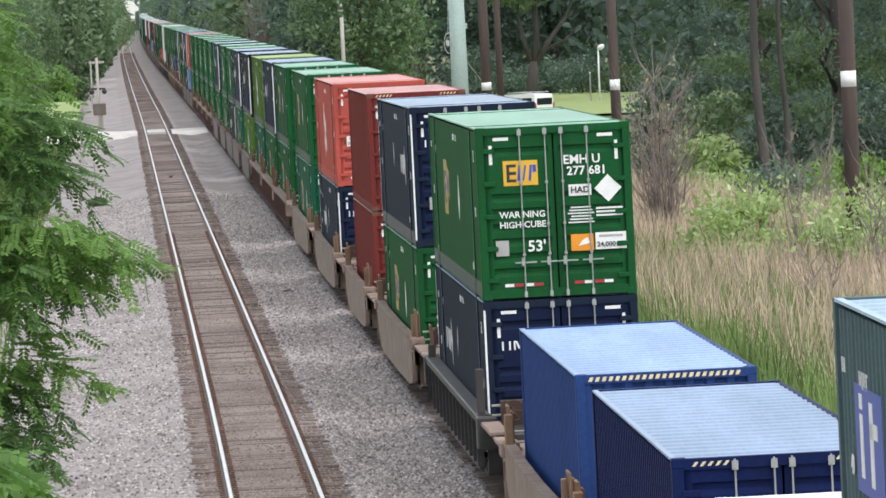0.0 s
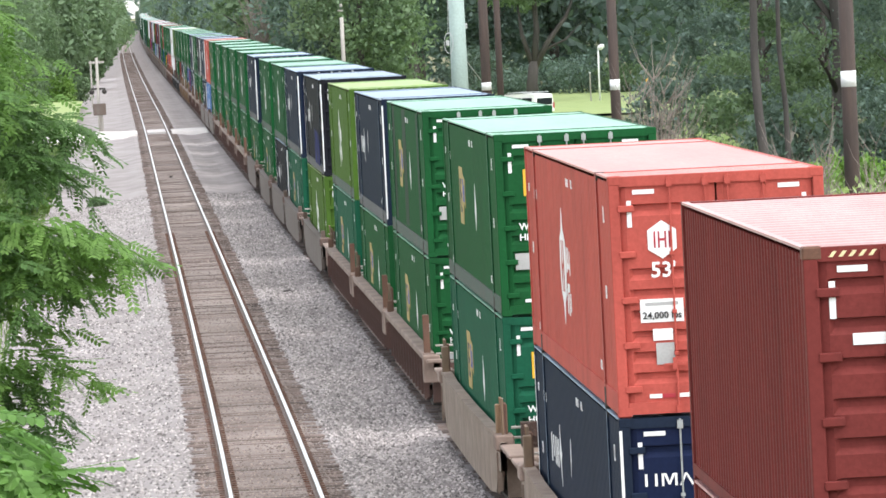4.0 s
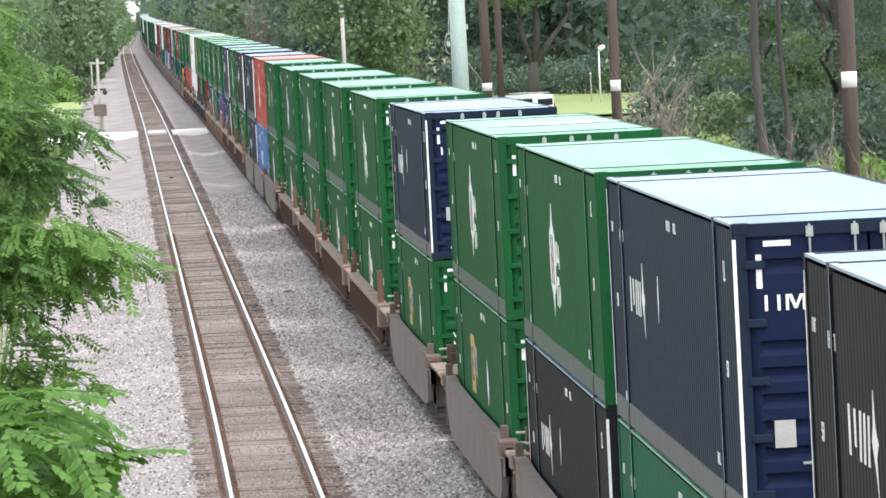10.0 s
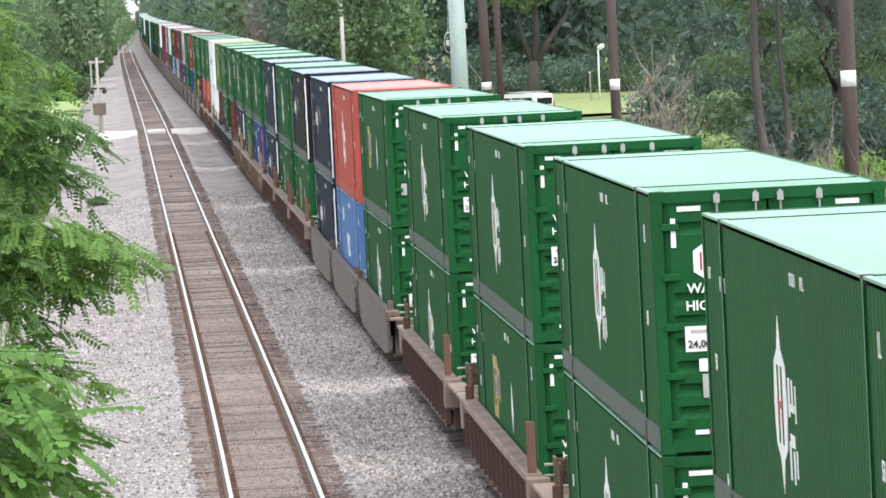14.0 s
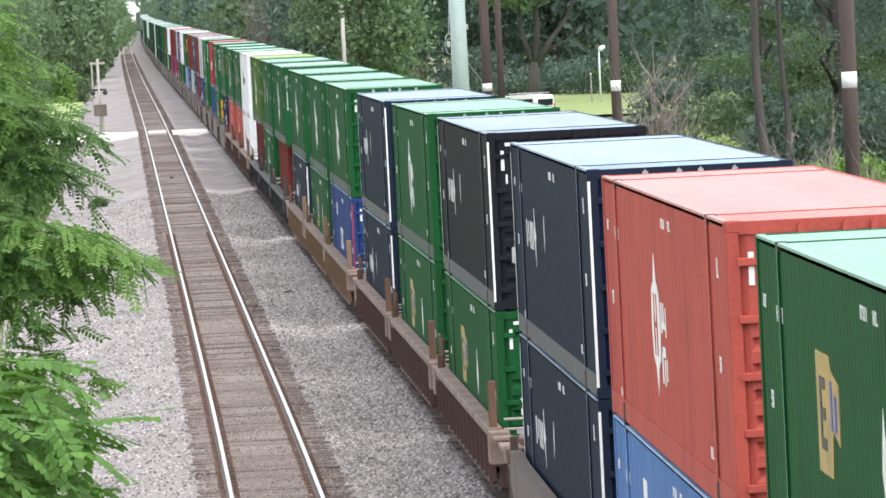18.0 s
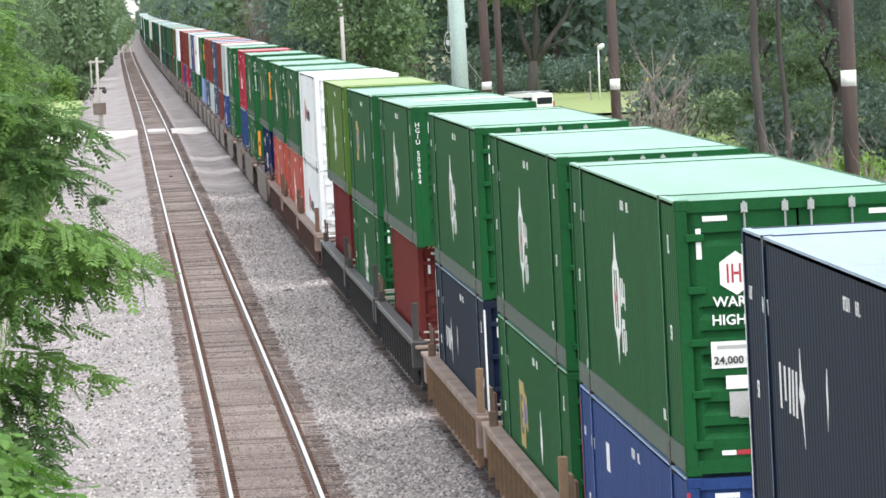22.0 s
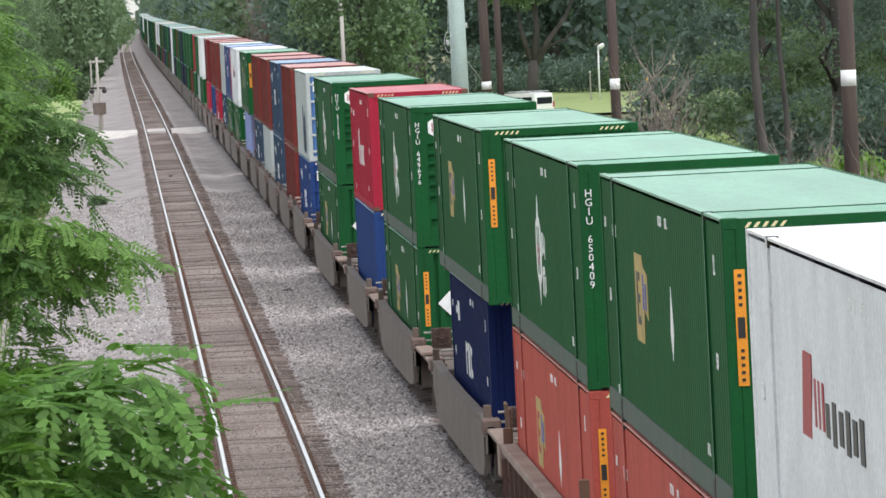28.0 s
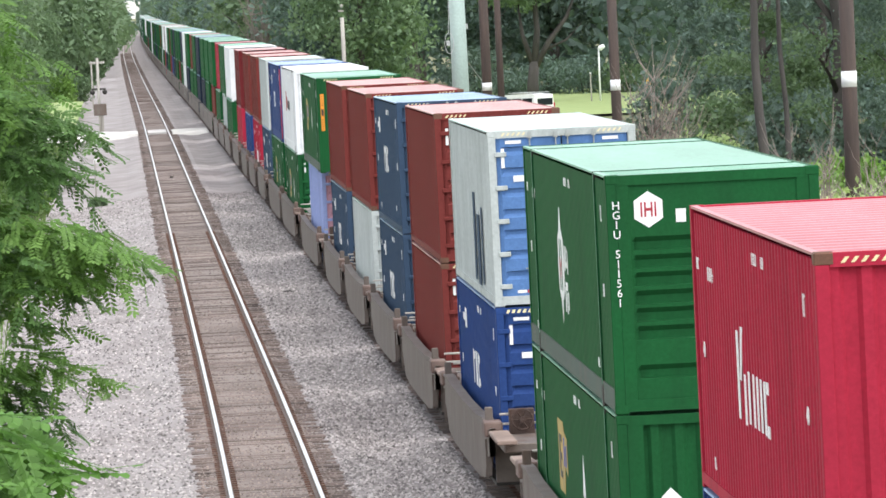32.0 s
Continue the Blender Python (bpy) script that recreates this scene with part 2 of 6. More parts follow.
def box(x0, x1, y0, y1, z0, z1, bm=None, m=None):
    bm = bm or bmesh.new()
    co = [Vector((x, y, z)) for x in (x0, x1) for y in (y0, y1) for z in (z0, z1)]
    v = [bm.verts.new(m @ c if m else c) for c in co]
    for f in ((0, 1, 3, 2), (4, 6, 7, 5), (0, 4, 5, 1), (2, 3, 7, 6), (0, 2, 6, 4), (1, 5, 7, 3)):
        bm.faces.new([v[i] for i in f])
    return bm


def bevel_box(x0, x1, y0, y1, z0, z1, r=0.01):
    bm = box(x0, x1, y0, y1, z0, z1)
    bmesh.ops.bevel(bm, geom=bm.edges[:], offset=r, segments=1, affect="EDGES")
    return bm


def tube(path, radii, sides=8, bm=None, cap=True):
    """A round bar along points, with a radius at each."""
    bm = bm or bmesh.new()
    rings = []
    pts = [Vector(p) for p in path]
    for i, p in enumerate(pts):
        d = (pts[min(i + 1, len(pts) - 1)] - pts[max(i - 1, 0)]).normalized()
        a = d.orthogonal().normalized() if abs(d.z) < 0.99 else Vector((1, 0, 0))
        b = d.cross(a)
        r = radii[i] if isinstance(radii, (list, tuple)) else radii
        rings.append([bm.verts.new(p + (a * math.cos(2 * math.pi * k / sides) + b * math.sin(2 * math.pi * k / sides)) * r) for k in range(sides)])
    for r0, r1 in zip(rings, rings[1:]):
        for k in range(sides):
            bm.faces.new((r0[k], r0[(k + 1) % sides], r1[(k + 1) % sides], r1[k]))
    if cap:
        bm.faces.new(rings[0][::-1])
        bm.faces.new(rings[-1])
    return bm


def smooth(ob):
    for p in ob.data.polygons:
        p.use_smooth = True
    return ob


def loft(rows, bm=None, close=False):
    """Quads between rows of points."""
    bm = bm or bmesh.new()
    vs = [[bm.verts.new(c) for c in row] for row in rows]
    for a, b in zip(vs, vs[1:]):
        n = len(a)
        for i in range(n if close else n - 1):
            bm.faces.new((a[i], a[(i + 1) % n], b[(i + 1) % n], b[i]))
    return bm


def raw(name, verts, faces, mat):
    me = bpy.data.meshes.new(name)
    me.from_pydata(verts, [], faces)
    me.materials.append(mat)
    return me


# ---- the line of the railway ----
X_NEAR_TRACK, X_TRAIN = 2.530, 7.438
SPEED = 24.705


def bend(y):
    """Sideways lie of both tracks, which are not quite straight."""
    return (-0.62 * math.exp(-(y - 41.85) / 46.5) if y > 0 else -1.525 + 0.0328 * y) + 0.17 * math.exp(-((y - 446.4) / 167.4) ** 2) + 2.7e-6 * max(0, y - 900) ** 2


def rise(y):
    return 0.13 / (1 + math.exp(max(-30, min(30, (y - 134.9) / 11.16))))


def steps(y0, y1):
    ys, y = [], y0
    while y < y1:
        ys.append(y)
        y += max(4.0, abs(y) * 0.03)
    return ys + [y1]
# ---- ground, ballast and the two tracks ----
def ground_height(x, y):
    """The lie of the land beside the railway."""
    n = noise.noise((x * 0.05, y * 0.0215, 0.3))
    if x < -3.5:
        return -0.75 + 0.25 * n
    if x < 12:
        return -0.75
    return -1.1 + 0.35 * n + (1.0 if y > 307 else max(0, (y - 232.5) / 74.5) * 1.0)


xs = [-4000, -900, -250, -80, -30, -14, -8, -5.5, -3.6, 0, 5, 9, 12, 14, 18, 24, 32, 45, 70, 120, 300, 900, 4000]
ys = [-900, -200, -60] + steps(-20, 4500)
bm = loft([[(x, y, ground_height(x, y)) for x in xs] for y in ys])
ground = part("ground", bm, SOIL)
tagged(ground, "weedy brown and green soil beside the railway", "ground", kind="structure")

prof = [(-4.2, -0.74), (-3.4, -0.5), (-1.2, -0.42), (0.3, -0.34), (0.95, -0.205), (1.6, -0.2), (3.5, -0.2), (4.1, -0.205), (4.7, -0.3), (5.2, -0.3), (5.75, -0.205), (6.5, -0.2), (8.0, -0.2), (8.75, -0.205), (9.4, -0.35), (10.6, -0.8)]
bm = loft([[(x + bend(y), y, z + rise(y) + max(0.0, 0.03 - max(0, y - 102) * 0.00032) * noise.noise((x * 1.3, y * 0.35, 1.7))) for x, z in prof] for y in steps(-60, 2600)])
ballast = part("ballast_bed", bm, BALLAST)
ballast.data.materials.append(DUSTSHADED)
# right of the near track the bed takes the dusty, train-shaded colour
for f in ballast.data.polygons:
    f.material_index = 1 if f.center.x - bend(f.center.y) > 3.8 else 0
tagged(ballast, "pale grey crushed-stone ballast under both tracks", "gravel bed", kind="structure")


def track(x0, name, label, tie_parts):
    t = thing(name, pose(0, 0, 0), label, "railway track", kind="structure")
    line = steps(-60, 2600)
    fine = sorted(line + [84 + 1.4 * k + 0.01 for k in range(160)])
    bm = loft([[(x0 + bend(y) + u, y, -0.188 + rise(y) + (0.012 if abs(u) < 1 else 0) + 0.012 * noise.noise((u, y * 0.6, 4))) for u in (-1.05 + 0.25 * noise.noise((1, y * 0.2, 3)), -0.7, 0, 0.7, 1.05 + 0.25 * noise.noise((7, y * 0.2, 3)))] for y in fine])
    part("fouled_ballast", bm, FOULED, t, "dark fine ballast packed between the ties")
    for side in (-0.754, 0.754):
        head = [(-0.036, -0.03), (-0.036, -0.006), (-0.028, 0), (0.028, 0), (0.036, -0.006), (0.036, -0.03)]
        web = [(-0.036, -0.0301), (-0.01, -0.045), (-0.01, -0.13), (-0.07, -0.15), (-0.07, -0.165), (0.07, -0.165), (0.07, -0.15), (0.01, -0.13), (0.01, -0.045), (0.036, -0.0301)]
        rail = part("rail", loft([[(x0 + side + bend(y) + u, y, z + rise(y)) for u, z in web] for y in line]), RAILSIDE, t, "rust-brown steel rail with a polished head")
        part("rail_head", loft([[(x0 + side + bend(y) + u, y, z + rise(y)) for u, z in head] for y in line]), RAILTOP, rail, "worn shiny running surface")
    # wooden ties
    rnd = random.Random(int(x0 * 10))
    tie_me = []
    for k in range(4):
        bm = bevel_box(-1.3, 1.3, -0.115, 0.115, -0.18, 0, 0.012)
        for v in bm.verts:
            v.co += Vector((rnd.uniform(-0.03, 0.03), rnd.uniform(-0.012, 0.012), rnd.uniform(-0.01, 0.006)))
        me = bpy.data.meshes.new("tie")
        bm.to_mesh(me)
        bm.free()
        me.materials.append(TIE)
        tie_me.append(me)
    y, count, far = 89.0, 0, bmesh.new()
    while y < 1160:
        sink = rnd.uniform(-0.03, 0.006)
        m = pose(x0 + bend(y) + rnd.uniform(-0.06, 0.06), y + rnd.uniform(-0.03, 0.03), -0.165 + rise(y) + sink, 0, 0, rnd.uniform(-1.2, 1.2))
        if count < tie_parts:
            part("tie", tie_me[count % 4], None, t, at=m)
        else:
            box(-1.3, 1.3, -0.115, 0.115, -0.16, 0, far, m)
        count += 1
        y += 0.51
    ob = part("tie_row", far, TIES, t)
    ob["kind"] = "stuff"
    # tie plates under the rails of the near stretch
    plates = bmesh.new()
    for i in range(280):
        for side in (-0.754, 0.754):
            yy = 89 + 0.51 * i
            box(x0 + side + bend(yy) - 0.17, x0 + side + bend(yy) + 0.17, yy - 0.09, yy + 0.09, -0.165 + rise(yy), -0.15 + rise(yy), plates)
    ob = part("tie_plates", plates, RUST, t)
    ob["kind"] = "stuff"
    return t


track(X_NEAR_TRACK, "near_track", "empty railway track with shiny rails on weathered ties", 110)
track(X_TRAIN, "train_track", "railway track under the passing freight train", 0)

# loose stones on the shoulders
rng = np.random.default_rng(5)
N = 54000
sx = np.concatenate([rng.uniform(-3.6, 1.2, 21000), rng.uniform(3.85, 6.1, 21000), rng.uniform(1.3, 3.8, 12000)])
sy = 96 * np.exp(rng.uniform(0, 1, N) ** 1.3 * math.log(280 / 96))
bz = np.array([bend(v) for v in sy])
rz = np.array([rise(v) for v in sy])
px, pz = np.array([p[0] for p in prof]), np.array([p[1] for p in prof])
sz = np.interp(sx, px, pz) + rz + np.where((sx > 1.25) & (sx < 3.82), 0.022, 0.005)
size = rng.uniform(0.02, 0.05, N) * np.where((sx > 1.25) & (sx < 3.82), 0.75, 1.0)
ang = rng.uniform(0, 6.28, N)
base = np.array([(1, 0, 0), (-0.3, 0.9, 0), (-0.7, -0.7, 0), (0.1, 0.1, 0.9), (0.5, -0.9, 0.2)])
base = base[None] * size[:, None, None] * rng.uniform(0.7, 1.3, (N, 5, 1))
ca, sa = np.cos(ang)[:, None], np.sin(ang)[:, None]
vx = base[:, :, 0] * ca - base[:, :, 1] * sa + (sx + bz)[:, None]
vy = base[:, :, 0] * sa + base[:, :, 1] * ca + sy[:, None]
vz = base[:, :, 2] + sz[:, None]
verts = np.stack([vx, vy, vz], -1).reshape(-1, 3)
faces = (np.array([(0, 1, 3), (1, 2, 3), (2, 4, 3), (4, 0, 3)])[None] + 5 * np.arange(N)[:, None, None]).reshape(-1, 3)
half, cut = 21000, 42000
stones = part("ballast_stones", raw("ballast_stones", verts[:5 * half].tolist(), faces[:4 * half].tolist(), STONE), None)
tagged(part("dusty_stones", raw("dusty_stones", verts[5 * half:5 * cut].tolist(), (faces[4 * half:4 * cut] - 5 * half).tolist(), STONEDARK), None), "dusty ballast stones between the two tracks, darkened for the train's shade", "gravel", kind="stuff")
tagged(part("fouled_stones", raw("fouled_stones", verts[5 * cut:].tolist(), (faces[4 * cut:] - 5 * cut).tolist(), STONEBROWN), None), "brown grit and small stones between the rails", "gravel", kind="stuff")
tagged(stones, "loose pale grey ballast stones beside the rails", "gravel", kind="stuff")

# level crossing
cross = thing("level_crossing", pose(0, 414.8, 0), "pale gravel farm crossing with plank panels between the rails", "level crossing", kind="structure")
b = bend(414.8)
part("approach", loft([[(x, y, z + dz) for x, z in ((-60, 0.35), (-8, 0.28), (-3.4, 0.12), (0.2, -0.06), (1.4, -0.045))] for y, dz in ((-3.9, -0.9), (-3.3, 0), (0, 0.02), (5.6, 0.03), (6.5, -0.9))]), DIRTROAD, cross, "pale packed gravel road")
part("approach", loft([[(x, y, z + dz) for x, z in ((3.7, -0.045), (4.9, -0.03), (6.1, -0.045), (6.4, -0.4))] for y, dz in ((-4.6, -0.4), (-3.7, 0), (0, 0), (5.8, 0), (6.6, -0.4))]), DIRTROAD, cross)
for i in range(5):
    x = X_NEAR_TRACK + b - 0.62 + i * 0.25
    part("plank", bevel_box(x, x + 0.235, -3.2, 5.6, -0.16, -0.012 + 0.004 * (i % 2), 0.008), PLANK, cross)

# bright verge left of the crossing and the lawn behind the poles
bm = loft([[(x, y, 0.15 + 0.1 * noise.noise((x * 0.2, y * 0.1, 9))) for x in (-40, -20, -9, -4.4, -2.9)] for y in (421.3, 437, 465, 502, 558)])
tagged(part("grass_verge", bm, LAWN), "sunlit yellow-green grass verge beside the crossing", "grass", kind="structure")
bm = loft([[(x, y, 0.12 + 0.15 * noise.noise((x * 0.1, y * 0.05, 9))) for x in (17, 20, 25, 30, 40, 52)] for y in (390.6, 414, 437, 465, 493)])
tagged(part("lawn", bm, LAWN), "mown bright green roadside lawn", "grass", kind="structure")
# ---- containers ----
TEXTS = {}


def text_mesh(s, size, mat, weight=0.018, lines=0.76):
    key = (s, size, mat.name, weight, lines)
    if key not in TEXTS:
        cu = bpy.data.curves.new("lettering", "FONT")
        cu.body, cu.size, cu.extrude, cu.align_x, cu.align_y = s, size, 0.003, "CENTER", "CENTER"
        cu.resolution_u, cu.space_line, cu.offset = 2, lines, size * weight
        tmp = new("lettering", cu)
        bpy.context.view_layer.update()
        me = bpy.data.meshes.new_from_object(tmp.evaluated_get(bpy.context.evaluated_depsgraph_get()))
        bpy.data.objects.remove(tmp)
        me.materials.clear()
        me.materials.append(mat)
        TEXTS[key] = me
    return TEXTS[key]


def on_end(x, y, z):
    """Lettering on a face that looks to -y."""
    return pose(x, y, z, 90, 0, 0)


def on_side(x, y, z):
    """Lettering on a face that looks to -x, reading towards -y."""
    return pose(x, y, z, 90, 0, -90)


def flat(pts, mat, parent, name, label="", at=None, t=0.006):
    """A thin plate with the outline pts (x, z), facing -y."""
    bm = bmesh.new()
    for poly in (pts if isinstance(pts[0], list) else [pts]):
        front = [bm.verts.new((x, 0, z)) for x, z in poly]
        back = [bm.verts.new((x, t, z)) for x, z in poly]
        bm.faces.new(front)
        for i in range(len(poly)):
            j = (i + 1) % len(poly)
            bm.faces.new((front[j], front[i], back[i], back[j]))
    ob = part(name, bm, mat, parent, label, at)
    if isinstance(pts[0], list) and len(pts) > 1:
        ob["kind"] = "stuff"
    return ob


def rect(w, h, cx=0.0, cz=0.0):
    return [(cx - w / 2, cz - h / 2), (cx + w / 2, cz - h / 2), (cx + w / 2, cz + h / 2), (cx - w / 2, cz + h / 2)]


def facing_left(x, y, z):
    """Turns a plate that faces -y so that it faces -x."""
    return pose(x, y, z, 0, 0, -90)


def corrugated(n, depth, u0, u1):
    """(u, d) outline of a trapezoid corrugation."""
    out, p = [], (u1 - u0) / n
    for i in range(n):
        u = u0 + i * p
        out += [(u, 0), (u + 0.3 * p, 0), (u + 0.45 * p, depth), (u + 0.85 * p, depth)]
    return out + [(u1, 0)]


MESHES = {}


def cached(key, make):
    if key not in MESHES:
        bm = make()
        me = bpy.data.meshes.new(key[0])
        bm.to_mesh(me)
        bm.free()
        MESHES[key] = me
    return MESHES[key]


SMALLER = Matrix.Diagonal((0.78, 1, 0.8, 1))


def side_logo(c, kind, x, L, H, mat2=None, slit=None):
    face = lambda y, z: facing_left(x + 0.011, y, z)
    if kind == "lens":  # tall pointed white lens with red bars and two lines of white bars
        s = flat([(-0.72, 0), (-0.6, 0.46), (-0.22, 0.6), (0, 0.98), (0.22, 0.6), (0.6, 0.46), (0.72, 0), (0.6, -0.46), (0.22, -0.6), (0, -0.98), (-0.22, -0.6), (-0.6, -0.46)], WHITE, c, "side_logo", "white pointed emblem", face(0.9, H * 0.5) @ SMALLER)
        flat([rect(0.13, 0.86, -0.2), rect(0.13, 0.86, 0.2)], slit, s, "logo_slit", at=Matrix.Translation((0, -0.004, 0)))
        flat([rect(0.1, 0.34, -0.2, -0.06), rect(0.1, 0.34, 0.2, -0.06), rect(0.3, 0.08)], mat2 or REDDECAL, s, "logo_letter", at=Matrix.Translation((0, -0.007, 0)))
        flat([rect(0.16, 0.42, 0.95, 0.14), rect(0.5, 0.09, 1.25, 0.04), rect(0.14, 0.3, 1.3, 0.2), rect(0.5, 0.14, 1.2, -0.32), rect(0.16, 0.42, 0.9, -0.55), rect(0.14, 0.36, 1.3, -0.6), rect(0.12, 0.3, 1.6, -0.55), rect(0.12, 0.4, 1.65, 0.1)], WHITE, c, "side_lettering", at=face(0.9, H * 0.5) @ SMALLER)
    elif kind == "sign":  # yellow plate with dark and blue letter shapes
        s = flat([(-0.95, -0.5), (0.1, -0.5), (0.25, -0.1), (0.75, -0.2), (0.8, 0.3), (0.2, 0.38), (0.1, 0.5), (-0.95, 0.5)], OLDYELLOW, c, "side_sign", "worn yellow sign", face(2.3, H * 0.56))
        d = Matrix.Translation((0, -0.006, 0))
        flat([rect(0.12, 0.6, -0.62), rect(0.3, 0.1, -0.42, -0.25), rect(0.26, 0.1, -0.42, 0), rect(0.3, 0.1, -0.42, 0.25)], mat2 or BLACKDECAL, s, "sign_letters", at=d)
        flat([rect(0.12, 0.4, 0.2, 0.1), rect(0.12, 0.3, 0.5, 0.05)], BLUEDECAL, s, "sign_letters", at=d)
        flat([(-0.2, 0), (0, 0.5), (0.2, 0), (0, -0.3)], WHITE, c, "white_mark", at=face(-1.6, H * 0.5))
    elif kind in ("script", "script_front"):  # a thin white line name ending in a jagged star, and a narrow mark
        y, ym = (4.0, 1.2) if kind == "script" else (-3.6, 0.9)
        flat([rect(0.13, 0.4, -1.1), rect(0.13, 0.3, -0.68, 0.04)] + [[(u - 0.06, -0.2), (u + 0.06, -0.2), (u + 0.14, 0.2), (u + 0.02, 0.2)] for u in (-0.35, -0.05, 0.25)] + [[(0.5, 0.02), (0.62, 0.14), (0.68, 0.42), (0.76, 0.14), (0.95, 0.02), (0.8, -0.1), (0.86, -0.42), (0.7, -0.16)]], WHITE, c, "side_lettering", at=face(y, H * 0.56))
        flat([(-0.04, -0.26), (0.05, -0.05), (0.04, 0.26), (-0.05, 0.1)], WHITE, c, "white_mark", at=face(ym, H * 0.6))
    elif kind == "blue_sign":
        s = flat(rect(1.9, 0.85), BLUEDECAL, c, "side_sign", "blue sign with white letter bars", face(3.9, H * 0.6))
        flat([rect(0.2, 0.5, -0.5, -0.05), rect(0.2, 0.12, -0.5, 0.3), rect(0.22, 0.66, 0.2), rect(0.5, 0.12, 0.35, 0.12)], WHITE, s, "sign_letters", at=Matrix.Translation((0, -0.006, 0)))
    elif kind == "big_white":  # a line name as upright white strokes
        flat([rect(0.24, 1.05, -1.7, 0.15), [(-1.5, 0.1), (-1.3, 0.1), (-0.95, 0.75), (-1.2, 0.75)], rect(0.22, 0.6, -0.85, -0.1)] + [rect(0.2, 0.62, u, -0.05) for u in (-0.35, 0.25, 0.7, 1.15, 1.6)] + [rect(0.3, 0.14, 1.95, z) for z in (0.2, -0.3)], WHITE, c, "side_lettering", at=face(0.2, H * 0.45) @ SMALLER)
    elif kind == "line":  # a column of white letter blocks
        flat([rect(0.16, 0.6, -1.0), rect(0.3, 0.13, -0.75, 0.2), rect(0.16, 0.6, -0.3), rect(0.16, 0.6, 0.0), rect(0.25, 0.13, -0.15, -0.2), rect(0.16, 0.6, 0.45), rect(0.3, 0.13, 0.7, 0.2), rect(0.3, 0.13, 0.7, -0.2)], mat2 or WHITE, c, "side_lettering", at=face(0.6, H * 0.52))
        flat(rect(0.5, 0.35), mat2 or WHITE, c, "side_mark", at=face(3.6, H * 0.78))
    elif kind == "redblack":
        flat([(-0.5, -0.36), (0.25, -0.36), (0.45, 0.36), (-0.25, 0.36)], REDDECAL, c, "side_logo", at=face(3.2, H * 0.58))
        flat([rect(0.14, 0.4, 0.3 * i) for i in range(3)], REDDECAL, c, "side_logo", at=face(2.55, H * 0.57))
        flat([rect(0.3, 0.36 if i % 2 else 0.28, 0.5 * i) for i in range(6)], BLACKDECAL, c, "side_lettering", at=face(1.6, H * 0.54))
    # small stencilled marks common to all boxes: rows of short strokes
    strokes = []
    r = random.Random(int(H * 100) + int(L))
    for y, z, w, h in ((-0.6, 0.9, 0.5, 0.11), (-1.35, 0.9, 0.25, 0.11), (L / 2 - 0.5, 0.8, 0.22, 0.12), (-L / 2 + 2.6, 0.17, 0.3, 0.12), (-L / 2 + 1.15, 0.83, 0.16, 0.2), (L / 2 - 1.9, 0.78, 0.55, 0.14), (L / 2 - 1.6, 0.12, 0.2, 0.12)):
        u = -w / 2
        while u < w / 2:
            strokes.append(rect(0.024, h, -y + u, H * z))
            if r.random() < 0.7:
                strokes.append(rect(0.07, 0.022, -y + u + 0.045, H * z + r.choice((-0.4, 0, 0.4)) * h))
            u += 0.1
    flat(strokes, WHITE, c, "stencil_marking", at=face(0, 0))
    for y in (-L / 2 + 1.2, L / 2 - 0.9):
        part("lettering", text_mesh("53" if L > 14 else "40", 0.22, WHITE), None, c, "", on_side(x + 0.011, y, H * 0.5))


